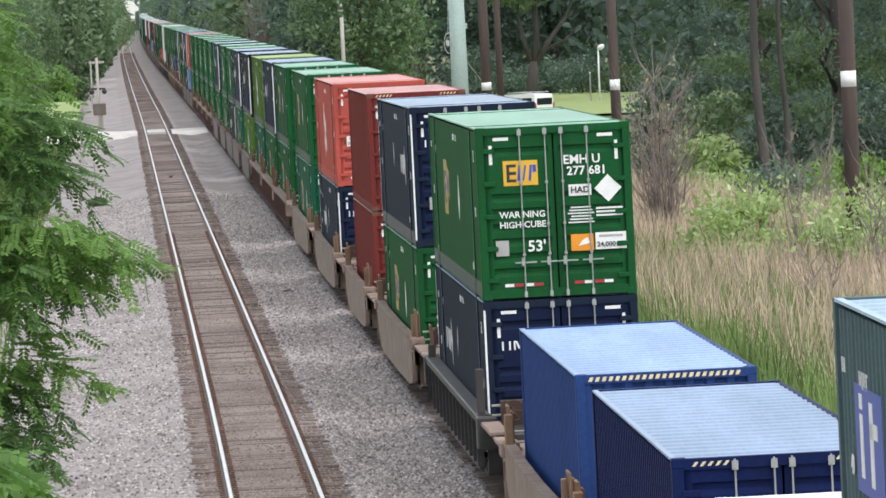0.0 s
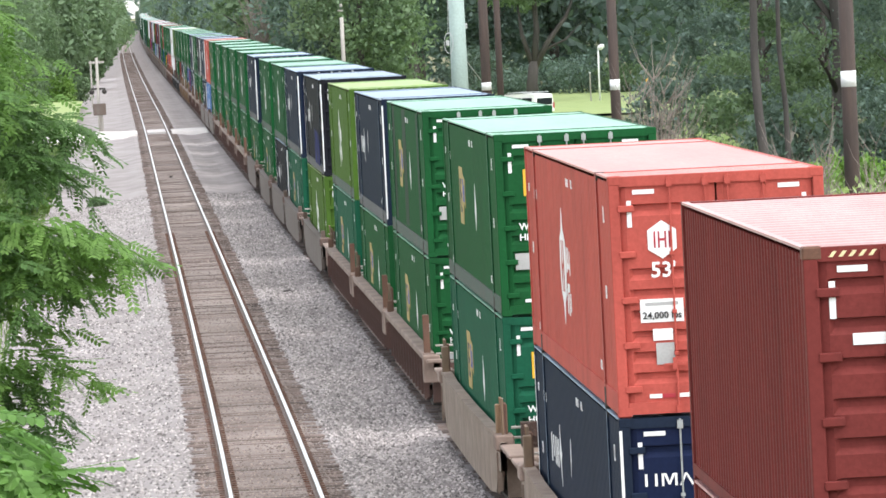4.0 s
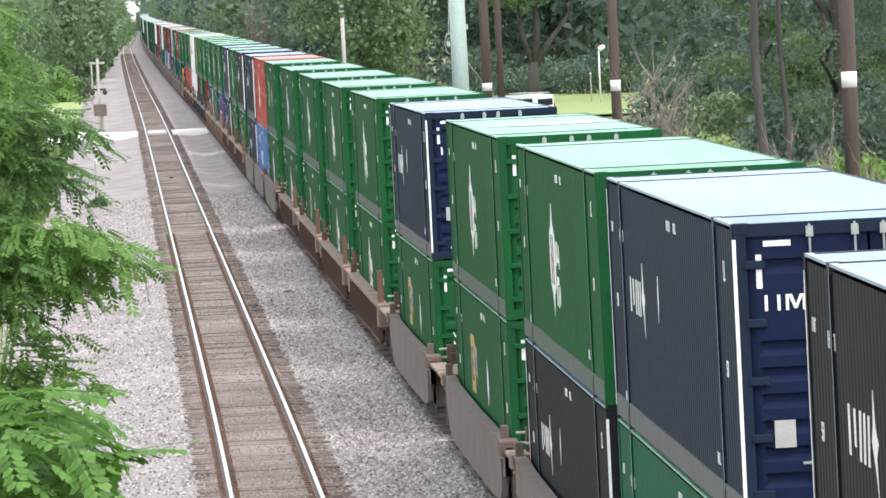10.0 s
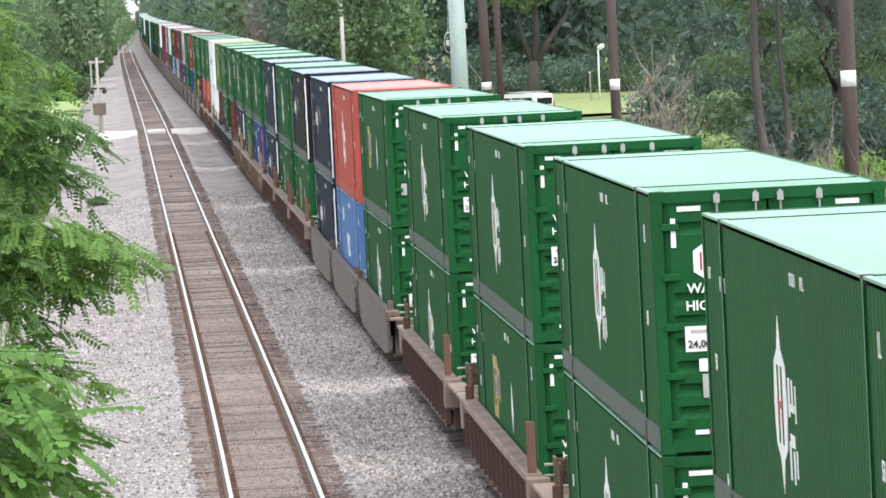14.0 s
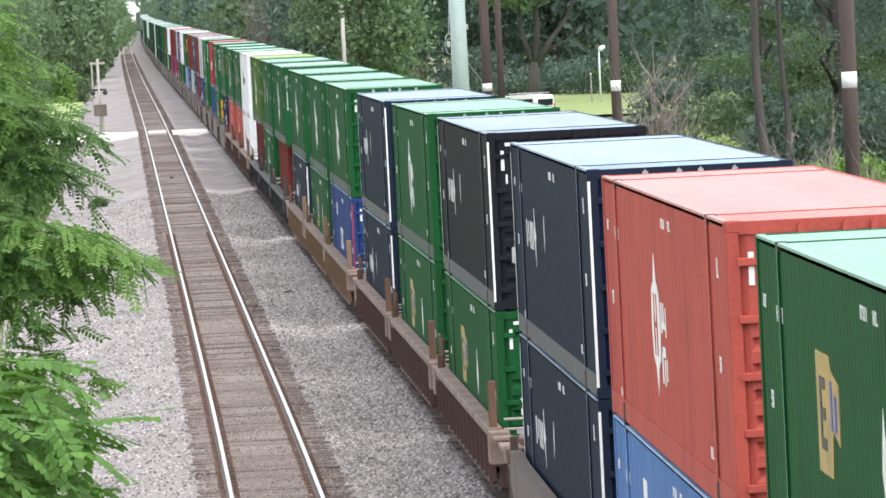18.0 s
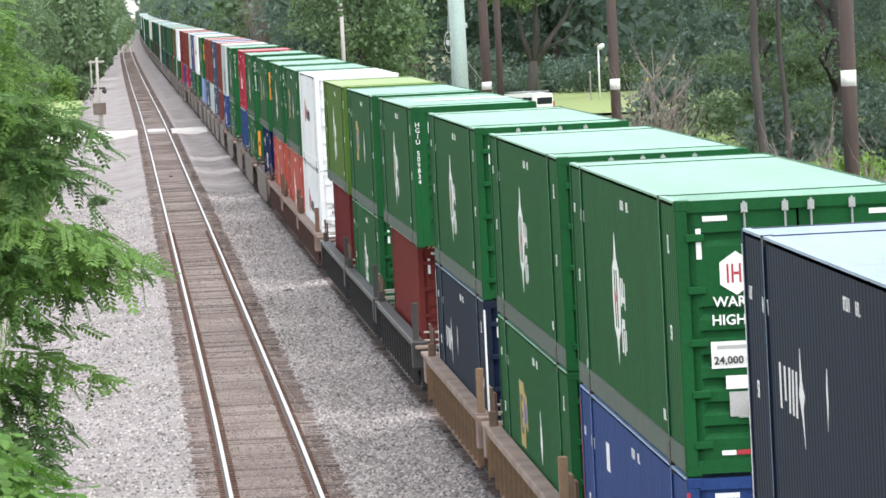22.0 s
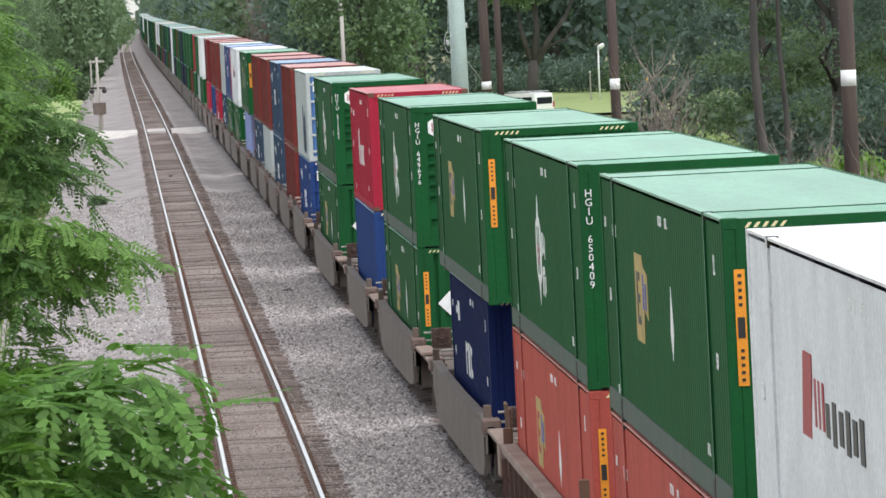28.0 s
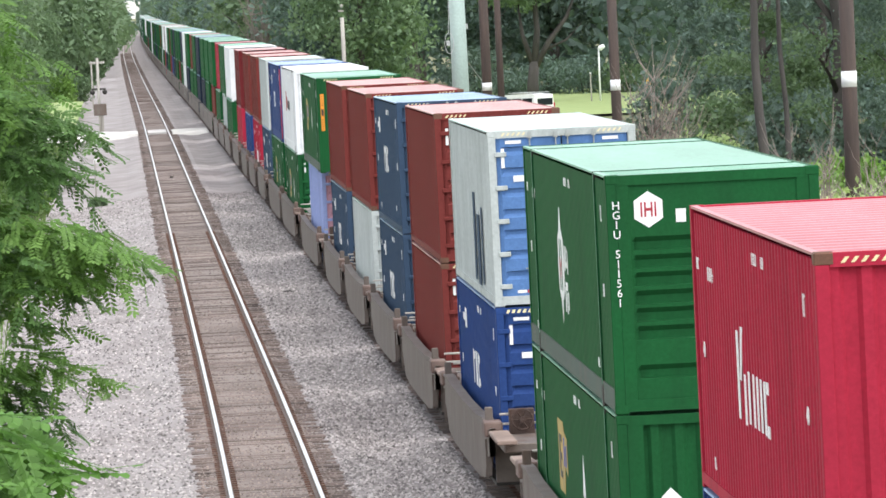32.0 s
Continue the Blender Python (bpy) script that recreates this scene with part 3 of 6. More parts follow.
def container(name, label, L, W, H, mat, end="door", logo="", end_mat=None, end_logo="", code=("", ""), post=None, rail=None, trim=None):
    """A freight container, its origin at the middle of its underside; the end at -y is the detailed one."""
    c = thing(name, pose(0, 0, 0), label, "container", "containers on the freight train")
    long = L > 14
    w, y0, y1 = W / 2, -L / 2, L / 2
    end_mat = end_mat or mat
    post = post or mat
    n = int(L / 0.28)
    if long:
        prof = [(y0 + 0.12, 0)]
        for a, b2 in ((y0 + 0.2, -6.15), (-6.0, 6.0), (6.15, y1 - 0.2)):
            prof += corrugated(max(3, int((b2 - a) / 0.24)), 0.006, a, b2)
        prof += [(y1 - 0.12, 0)]
    else:
        prof = corrugated(n, 0.036, y0 + 0.12, y1 - 0.12)
    lo, hi = (0.3 if long else 0.16), H - 0.07
    for sx in (-1, 1):
        if sx > 0:
            part("side_panel", cached(("side_panel", L, W, H, mat.name, sx), lambda: box(w - 0.07, w, y0 + 0.15, y1 - 0.15, H - 0.08, H - 0.012, box(w - 0.09, w, y0 + 0.15, y1 - 0.15, 0.04, lo, loft([[(w - 0.015 - d, y, z) for y, d in prof] for z in (lo, hi)])))), mat, c)
            continue
        part("side_panel", cached(("side_panel", L, W, H, mat.name, sx), lambda: loft([[(sx * (w - 0.015 - d), y, z) for y, d in prof] for z in (lo, hi)])), mat, c)
        part("bottom_rail", cached(("bottom_rail", L, W, H, (rail or mat).name, sx), lambda: box(min(sx * w, sx * (w - 0.09)), max(sx * w, sx * (w - 0.09)), y0 + 0.15, y1 - 0.15, 0.04, lo)), rail or mat, c, "scuffed lower side rail")
        # rail takes the pale roof colour as a painted edge highlight
        part("top_rail", cached(("top_rail", L, W, H, mat.name, sx), lambda: box(min(sx * w, sx * (w - 0.07)), max(sx * w, sx * (w - 0.07)), y0 + 0.15, y1 - 0.15, H - 0.03, H - 0.004)), sheen_paint(mat), c, "upper edge with a pale highlight painted on")
        if long:
            for yy in (-6.07, 6.07):
                part("side_post", cached(("side_post", W, H, mat.name, sx, yy), lambda: box(min(sx * (w + 0.006), sx * (w - 0.04)), max(sx * (w + 0.006), sx * (w - 0.04)), yy - 0.06, yy + 0.06, 0.0, H - 0.006)), mat, c)
                part("post_casting", cached(("post_casting", H, yy), lambda: box(-w - 0.004, -w + 0.1, yy - 0.1, yy + 0.1, H - 0.1, H, box(-w - 0.008, -w + 0.1, yy - 0.1, yy + 0.1, -0.004, 0.26))), IRON, c, "dirty corner casting of the side post")
            # thin pale strips stand for light catching the side posts' edges
            part("weld_lines", cached(("weld_lines", H, mat.name), lambda: box(-w - 0.009, -w - 0.0055, 5.995, 6.015, 0.25, H - 0.02, box(-w - 0.009, -w - 0.0055, -6.145, -6.125, 0.25, H - 0.02))), sheen_paint(mat), c, "pale lines painted as light on the post edges")["kind"] = "stuff"
            part("roof_joints", cached(("roof_joints", H, mat.name), lambda: box(-w + 0.08, w - 0.08, 6.058, 6.082, H - 0.03, H - 0.003, box(-w + 0.08, w - 0.08, -6.082, -6.058, H - 0.03, H - 0.003))), mat, c, "dark joints between roof sheets")["kind"] = "stuff"
    # roof with shallow cross ribs
    if long:  # three sheets with a dark joint over each side post
        rp = [(y0 + 0.1, 0)]
        for yy in (-6.07, 6.07):
            rp += corrugated(26, 0.003, rp[-1][0] + 0.01, yy - 0.06) + [(yy - 0.05, 0.035), (yy + 0.02, 0.035)]
        rp += corrugated(4, 0.003, 6.1, y1 - 0.1)
    else:
        rp = corrugated(int(L / 0.55), 0.02, y0 + 0.1, y1 - 0.1)
    part("roof", cached(("roof", L, W, H, mat.name), lambda: loft([[(x, y, H - 0.012 - d) for x in (-w + 0.05, 0, w - 0.05)] for y, d in rp])), sheen_paint(mat), c, "weathered roof sheet with the sky's pale sheen put into its colour")
    part("floor_frame", cached(("floor_frame", L, W), lambda: box(-w + 0.09, w - 0.09, y0 + 0.15, y1 - 0.15, 0.05, 0.18)), IRON, c)
    for yy, d in ((y0, 1), ):
        for sx in (-1, 1):
            pw = 0.13
            part("corner_post", cached(("corner_post", W, H, L, post.name, yy, sx), lambda: bevel_box(min(sx * w, sx * (w - pw)), max(sx * w, sx * (w - pw)), min(yy, yy + d * 0.15), max(yy, yy + d * 0.15), 0.1, H - 0.1, 0.012)), post, c)
            for z in (0, H - 0.118):
                if d > 0 or sx < 0:
                    part("corner_casting", cached(("corner_casting", W, H, L, yy, sx, z, post.name), lambda: bevel_box(min(sx * (w + 0.004), sx * (w - 0.17)), max(sx * (w + 0.004), sx * (w - 0.17)), min(yy - d * 0.004, yy + d * 0.17), max(yy - d * 0.004, yy + d * 0.17), z, z + 0.118, 0.015)), post if long else RUST if post in (BROWN, CRIMSON) else post, c)
        part("end_header", cached(("end_header", W, H, L, post.name, yy), lambda: box(-w + 0.13, w - 0.13, min(yy, yy + d * 0.12), max(yy, yy + d * 0.12), H - 0.13, H - 0.008)), post, c)
        part("end_sill", cached(("end_sill", W, H, L, post.name, yy), lambda: box(-w + 0.13, w - 0.13, min(yy, yy + d * 0.12), max(yy, yy + d * 0.12), 0.03, 0.17)), post, c)
    def far_end():
        bm = loft([[(x, y1 - 0.04 - d, z) for x, d in corrugated(9, 0.04, -w + 0.12, w - 0.12)] for z in (0.16, H - 0.12)])
        for q in ((-w, -w + 0.13, 0, H - 0.004), (w - 0.13, w, 0, H - 0.004), (-w + 0.13, w - 0.13, 0.03, 0.17), (-w + 0.13, w - 0.13, H - 0.13, H - 0.008)):
            box(q[0], q[1], y1 - 0.15, y1, q[2], q[3], bm)
        return bm
    part("far_end", cached(("far_end", W, H, L, mat.name), far_end), mat, c)
    zl, zh = 0.17, H - 0.13
    if end == "door":
        for sx in (-1, 1):
            xa, xb = sorted((sx * 0.012, sx * (w - 0.135)))
            ribs = [(zl, 0)]
            grooves = [H - o for o in ((2.45, 2.2, 1.95, 1.7, 1.45, 1.2, 0.43) if long else (2.4, 2.06, 1.72, 1.38, 1.04, 0.7, 0.36))]
            for zc in grooves:
                ribs += [(zc - 0.06, 0), (zc + 0.005, 0.05), (zc + 0.075, 0.055), (zc + 0.085, 0)]
            ribs.append((zh, 0))
            door = part("door", cached(("door", W, H, L, end_mat.name, sx), lambda: loft([[(xa, y0 + 0.06, z), (xa + 0.07, y0 + 0.03 + 0, z), (xa + 0.12, y0 + 0.03 + d, z), (xb - 0.12, y0 + 0.03 + d, z), (xb - 0.07, y0 + 0.03, z), (xb, y0 + 0.06, z)] for z, d in ribs])), end_mat, c, "ribbed end door")
            mid = (xa + xb) / 2
            for off in (0.02, 0.45):
                def rod_mesh():
                    bm = tube([(0, 0, 0.06), (0, 0, H - 0.03)], 0.012, 6)
                    for z, a, b2 in ((0.08, 0.026, 0.05), (0.75, 0.026, 0.02), (1.25, 0.026, 0.02), (1.95, 0.026, 0.02), (H - 0.1, 0.034, 0.05)):
                        box(-a, a, -0.024, 0.04, z - b2, z + b2, bm)
                    box(-0.16, 0.2, -0.034, -0.02, 0.605, 0.63, bm)
                    box(-0.05, 0.0, -0.036, -0.018, 0.56, 0.7, bm)
                    return bm
                part("lock_rod", cached(("lock_rod", H, end_mat.name if end_mat in (CORAL, WHITEBOX, BROWN, BLACK) else ""), rod_mesh), end_mat if end_mat in (CORAL, WHITEBOX, BROWN, BLACK) else RODSTEEL, door, "galvanised lock rod", Matrix.Translation((mid - sx * off, y0 - 0.012, 0)))
            for z in (0.33, 0.86, 1.4, 1.95, 2.5):
                part("hinge", cached(("hinge", sx, post.name), lambda: bevel_box(sx * (w - 0.2) - 0.1, sx * (w - 0.2) + 0.1, -0.02, 0.05, -0.04, 0.04, 0.01)), post, door, at=Matrix.Translation((0, y0, z)))
            if end_logo != "plain":
                xe = sx * (w - 0.24)
                def tape(spots):
                    bm = bmesh.new()
                    for ww, hh, x, z in spots:
                        box(x - ww / 2, x + ww / 2, y0 + 0.018, y0 + 0.024, z - hh / 2, z + hh / 2, bm)
                    return bm
                part("reflective_tape", cached(("tape", W, H, L, sx), lambda: tape(((0.26, 0.055, sx * (w - 0.42), H - 0.2), (0.055, 0.32, xe, H - 0.46), (0.15, 0.05, sx * (w - 0.46), 0.24), (0.15, 0.05, sx * 0.5, 0.24)))), WHITE, door, "white reflective tape")["kind"] = "stuff"
                part("red_reflector", cached(("red_tape", W, H, L, sx), lambda: tape([(0.15, 0.05, x, 0.24) for x in (sx * (w - 0.62), sx * 0.34)])), REDDECAL, door, "red reflective tape")["kind"] = "stuff"
        d0 = y0 + 0.016
        if end_logo == "sign":
            s = flat(rect(0.58, 0.42), YELLOW, c, "end_sign", "yellow sign with dark letter shapes", pose(-w + 0.73, d0, H - 0.78))
            k = Matrix.Translation((0, -0.004, 0))
            flat([rect(0.05, 0.3, -0.21), rect(0.11, 0.05, -0.13, 0.125), rect(0.11, 0.05, -0.13, 0), rect(0.11, 0.05, -0.13, -0.125)], BLACKDECAL, s, "sign_letters", at=k)
            flat([[(-0.06, -0.13), (-0.015, -0.13), (0.015, 0.13), (-0.03, 0.13)], [(0.03, -0.13), (0.06, -0.13), (0.1, 0.13), (0.07, 0.13)], [(0.13, -0.14), (0.17, -0.14), (0.2, 0.13), (0.16, 0.13)], rect(0.06, 0.12, 0.235, 0.07)], BLUEDECAL, s, "sign_letters", at=k)
        elif end_logo == "hexagon":
            s = flat([(0.2 * math.sin(a), 0.23 * math.cos(a)) for a in [k * math.pi / 3 for k in range(6)]][::-1], WHITE, c, "end_emblem", "white hexagon with red bars", pose(-w + 0.62, d0, H - 0.78))
            flat([rect(0.022, 0.2, x) for x in (-0.09, -0.04, 0.04, 0.09)] + [rect(0.055, 0.03)], REDDECAL, s, "emblem_bars", at=Matrix.Translation((0, -0.004, 0)))
        elif end_logo == "script":
            flat([rect(0.03, 0.15, -1.0), rect(0.03, 0.15, -0.88), rect(0.03, 0.15, -0.8), [(-0.79, 0.075), (-0.755, 0.075), (-0.715, -0.03), (-0.735, -0.06)], [(-0.68, 0.075), (-0.645, 0.075), (-0.71, -0.06), (-0.735, -0.06)], rect(0.03, 0.15, -0.64), [(-0.6, -0.075), (-0.565, -0.075), (-0.505, 0.075), (-0.53, 0.075)], [(-0.45, -0.075), (-0.415, -0.075), (-0.505, 0.075), (-0.53, 0.075)], [(-0.4, 0.09), (-0.36, 0.09), (-0.28, 0.0), (-0.32, 0.0)], [(-0.32, 0.0), (-0.28, 0.0), (-0.36, -0.09), (-0.4, -0.09)]], WHITE, c, "end_lettering", at=pose(0, d0, H - 0.76))
        elif end_logo == "chevron":
            flat([(-0.3, 0.3), (-0.1, 0.3), (0.3, -0.3), (0.1, -0.3)], REDDECAL, c, "end_emblem", at=pose(0.5, d0, H - 0.8))
        elif end_logo == "bar":
            flat(rect(0.6, 0.1), WHITE, c, "end_lettering", at=pose(-w + 0.7, d0, H - 0.8))
        if end_logo in ("sign", "hexagon", "chevron") and long:
            wm = BLACKDECAL if end_mat is WHITEBOX else WHITE
            emp = end_logo == "sign"
            if mat is CORAL:
                part("lettering", text_mesh("53'", 0.26, wm), None, c, "", on_end(-w + 0.62, d0 - 0.01, H - 1.15))
            else:
                part("lettering", text_mesh("WAR NING" if emp else "WARNING", 0.15, wm), None, c, "white painted warning", on_end(-w + 0.73, d0 - 0.01, H - (1.48 if emp else 1.08)))
                part("lettering", text_mesh("HIGH CUBE", 0.15, wm), None, c, "", on_end(-w + 0.73, d0 - 0.01, H - (1.65 if emp else 1.27)))
            if emp:
                part("lettering", text_mesh("53'", 0.26, wm), None, c, "", on_end(-w + 0.95, d0 - 0.01, H - 2.02))
                part("lettering", text_mesh(code[0][:3] + " " + code[0][3:], 0.21, wm), None, c, "", on_end(0.47, d0 - 0.01, H - 0.6))
                part("lettering", text_mesh(code[1][:3] + " " + code[1][3:], 0.205, wm), None, c, "", on_end(0.545, d0 - 0.01, H - 0.79))
                flat(rect(0.38, 0.19), WHITE, c, "small_sign", at=pose(0.42, d0, H - 1.11))
                part("lettering", text_mesh("HAD", 0.15, BLACKDECAL), None, c, "", on_end(0.42, d0 - 0.01, H - 1.11))
                flat([(0, -0.23), (0.23, 0), (0, 0.23), (-0.23, 0)], WHITE, c, "diamond_placard", "white diamond placard holder", pose(0.89, d0, H - 1.1))
                flat([rect(0.34 + 0.05 * (i % 3), 0.022, 0.42, -0.05 * i) for i in range(6)] + [rect(0.45, 0.03, 0.9, -0.03 - 0.06 * i) for i in range(3)], wm, c, "data_panel", at=pose(0, d0, H - 1.4))
                flat(rect(0.38, 0.28), ORANGE, c, "end_sticker", at=pose(0.42, d0, H - 1.99))
                flat([(-0.1, -0.06), (0.1, -0.02), (0.06, 0.08), (-0.02, 0.04)], WHITE, c, "sticker_picture", at=pose(0.45, d0 - 0.004, H - 1.99))
            flat(rect(0.22, 0.26), GREYDECAL, c, "document_holder", at=pose(-w + (0.37 if emp else 0.6), d0, H - (2.03 if emp else 2.15)))
            xs3, zs3 = (0.9, H - 1.98) if emp else (-w + 0.58, H - 1.63)
            flat(rect(0.52, 0.28), WHITE, c, "weight_sign", at=pose(xs3, d0, zs3))
            part("lettering", text_mesh("24,000 lbs", 0.115, BLACKDECAL), None, c, "", on_end(xs3, d0 - 0.01, zs3 - 0.06))
            flat(rect(0.4, 0.04), GREYDECAL, c, "sign_line", at=pose(xs3, d0 - 0.004, zs3 + 0.08))
            if not emp:
                flat(rect(0.24, 0.14), WHITE, c, "small_sign", at=pose(-w + 0.58, d0, H - 1.92))
        elif long and end_logo == "script":
            flat(rect(0.2, 0.26), GREYDECAL, c, "document_holder", at=pose(-w + 0.42, d0, H - 2.0))
    elif end == "ribs":
        ribs = [(zl, 0)]
        for zc in (0.5, 0.97, 1.19, 1.4, 1.62, 1.83, 2.05):
            ribs += [(zc - 0.08, 0), (zc - 0.07, 0.06), (zc + 0.03, 0.06), (zc + 0.09, 0)]
        ribs.append((zh, 0))
        part("end_panel", cached(("end_panel_r", W, H, L, end_mat.name), lambda: loft([[(-w + 0.13, y0 + 0.005, z), (-w + 0.27, y0 + 0.005, z), (-w + 0.29, y0 + 0.03, z), (-w + 0.33, y0 + 0.03 + d, z), (w - 0.33, y0 + 0.03 + d, z), (w - 0.29, y0 + 0.03, z), (w - 0.27, y0 + 0.005, z), (w - 0.13, y0 + 0.005, z)] for z, d in ribs])), end_mat, c, "front end with pressed ribs")
        s = flat([(0.2 * math.sin(a), 0.22 * math.cos(a)) for a in [k * math.pi / 3 for k in range(6)]][::-1], WHITE, c, "end_emblem", "white hexagon with red bars", pose(-w + 0.51, y0 + 0.022, H - 0.43))
        flat([rect(0.022, 0.18, x) for x in (-0.085, -0.04, 0.04, 0.085)] + [rect(0.064, 0.035)], REDDECAL, s, "emblem_bars", at=Matrix.Translation((0, -0.004, 0)))
        flat([rect(0.12, 0.16, 0.2 * i) for i in range(5)], WHITE, c, "end_lettering", at=pose(-w + 0.9, y0 + 0.022, H - 0.52))
        part("lettering", text_mesh("\n".join(code[0] + " " + code[1]), 0.14, WHITE, 0.0, 0.84), None, c, "white upright code", on_end(-w + 0.115, y0 - 0.012, H - 0.96))
    else:
        part("end_panel", cached(("end_panel_v", W, H, L, end_mat.name), lambda: loft([[(x, y0 + 0.03 + d, z) for x, d in corrugated(8, 0.045, -w + 0.12, w - 0.12)] for z in (zl, zh)])), end_mat, c, "front end with upright corrugations")
        if long and end == "vert":  # yellow caution strip on the corner and a diamond placard
            part("corner_panel", cached(("corner_panel", W, H, L, mat.name), lambda: box(-w + 0.131, -w + 0.32, y0 + 0.004, y0 + 0.05, zl, zh)), mat, c)
            if end_logo != "placard":
                s = flat(rect(0.105, 1.12), ORANGE, c, "caution_strip", "orange high-container caution strip", pose(-w + 0.15, y0 - 0.01, H - 1.05))
                flat([rect(0.07, 0.2)] + [rect(0.035, 0.03, 0, z) for z in (-0.5, -0.43, -0.36, -0.29, -0.22, 0.22, 0.29, 0.36, 0.43, 0.5)], BLACKDECAL, s, "strip_lettering", at=Matrix.Translation((0, -0.006, 0)))
            flat([(0, -0.25), (0.25, 0), (0, 0.25), (-0.25, 0)], WHITE, c, "diamond_placard", "white diamond placard holder", pose(-w + 0.62, y0 + 0.012, H - 1.15))
    if (end == "vert" and end_logo != "placard") or not long:  # black and yellow tall-box stripes on the header
        if mat is BLUE:
            flat([[(x - 0.03, -0.03), (x + 0.02, -0.03), (x + 0.045, 0.03), (x - 0.005, 0.03)] for x in [-w + 0.2 + 0.09 * k for k in range(int((W - 0.36) / 0.09))]], HAZARD, c, "hazard_marking", "black and pale yellow stripes along the header", pose(0, y0 - 0.007, H - 0.07))
        for sx in ((-1, 1) if mat is not BLUE else ()):
            xs2 = [sx * (w - 0.26 - 0.085 * k) for k in range(5)]
            flat([[(x - 0.04, -0.025), (x - 0.005, -0.025), (x + 0.035, 0.025), (x, 0.025)] for x in xs2], HAZARD, c, "hazard_marking", at=pose(0, y0 - 0.006, H - 0.07))
    if trim:  # pale edge along the corner posts
        for z0, z1, x0, x1 in ((0.15, H - 0.15, -w - 0.004, -w + 0.03), ):
            part("edge_trim", cached(("edge_trim", W, H, L, trim.name), lambda: box(x0, x1, y0 - 0.006, y0 + 0.03, z0, z1)), trim, c, "white edge trim")
            part("edge_trim", cached(("edge_trim_b", W, H, L, trim.name), lambda: box(x0, x0 + 0.02, y1 - 0.05, y1, z0, z1)), trim, c)
    if logo:
        side_logo(c, logo, -w, L, H, mat if mat in (LIME, CORAL) else None, mat)
    return c


def simple_container(name, label, L, W, H, mat):
    """A box seen only far off: body with rails, posts and roof."""
    c = thing(name, pose(0, 0, 0), label, "container", "containers on the freight train")
    w, y0, y1 = W / 2, -L / 2, L / 2
    part("roof", loft([[(x, y, H - 0.01 - d) for x in (-w, w)] for y, d in corrugated(16, 0.02, y0, y1)]), sheen_paint(mat), c)
    bm = bmesh.new()
    for yy, d in ((y0, 1), (y1, -1)):
        for sx in (-1, 1):
            box(min(sx * w, sx * (w - 0.13)), max(sx * w, sx * (w - 0.13)), min(yy, yy + d * 0.15), max(yy, yy + d * 0.15), 0, H, bm)
    part("body", loft([[(-w + 0.02 + d, y, z) for y, d in corrugated(20, 0.03, y0 + 0.1, y1 - 0.1)] for z in (0.1, H - 0.1)], box(-w + 0.06, w - 0.02, y0 + 0.05, y1 - 0.05, 0.06, H - 0.05, bm)), mat, c)
    return c


def patched(c):
    flat([(-2.2, -0.6), (2.0, -0.62), (2.0, 0.3), (1.2, 0.36), (-1.0, 0.42), (-2.2, 0.45)], PATCHBLUE, c, "paint_patch", "blue overpainted patch", facing_left(-1.305, -3.0, 0.85))
    return c


def banded(c):
    for y, w in ((5.6, 1.3), (0.6, 1.5), (-5.2, 0.7)):
        flat(rect(w, 2.45), BANDGREEN, c, "repainted_band", "dull grey-green repainted band", facing_left(-1.282, y, 1.58), t=0.003)
    return c


def roof_marked(c):
    H = 2.9
    m = pose(0.15, 0, H - 0.002, -90, 0, 0)
    s = flat([(-1.15, 0), (-0.75, -0.55), (0, -0.85), (0.75, -0.55), (1.15, 0), (0.75, 0.55), (0, 0.85), (-0.75, 0.55)], WHITE, c, "roof_emblem", "white pointed emblem on the roof", m, t=0.004)
    flat([rect(0.5, 0.16, -0.1, 0.25), rect(0.5, 0.16, -0.1, -0.25), rect(0.12, 0.4, -0.1)], PINKISH, s, "emblem_bars", at=Matrix.Translation((0, -0.003, 0)))
    return c


def streaked(c):
    for y, z, w, h in ((-1.0, 1.0, 0.5, 1.5), (-2.1, 0.8, 0.7, 1.2), (-3.2, 0.9, 0.3, 1.3)):
        flat(rect(w, h), STEELBLUE, c, "paint_streak", at=facing_left(-1.226, y, z))
    return c


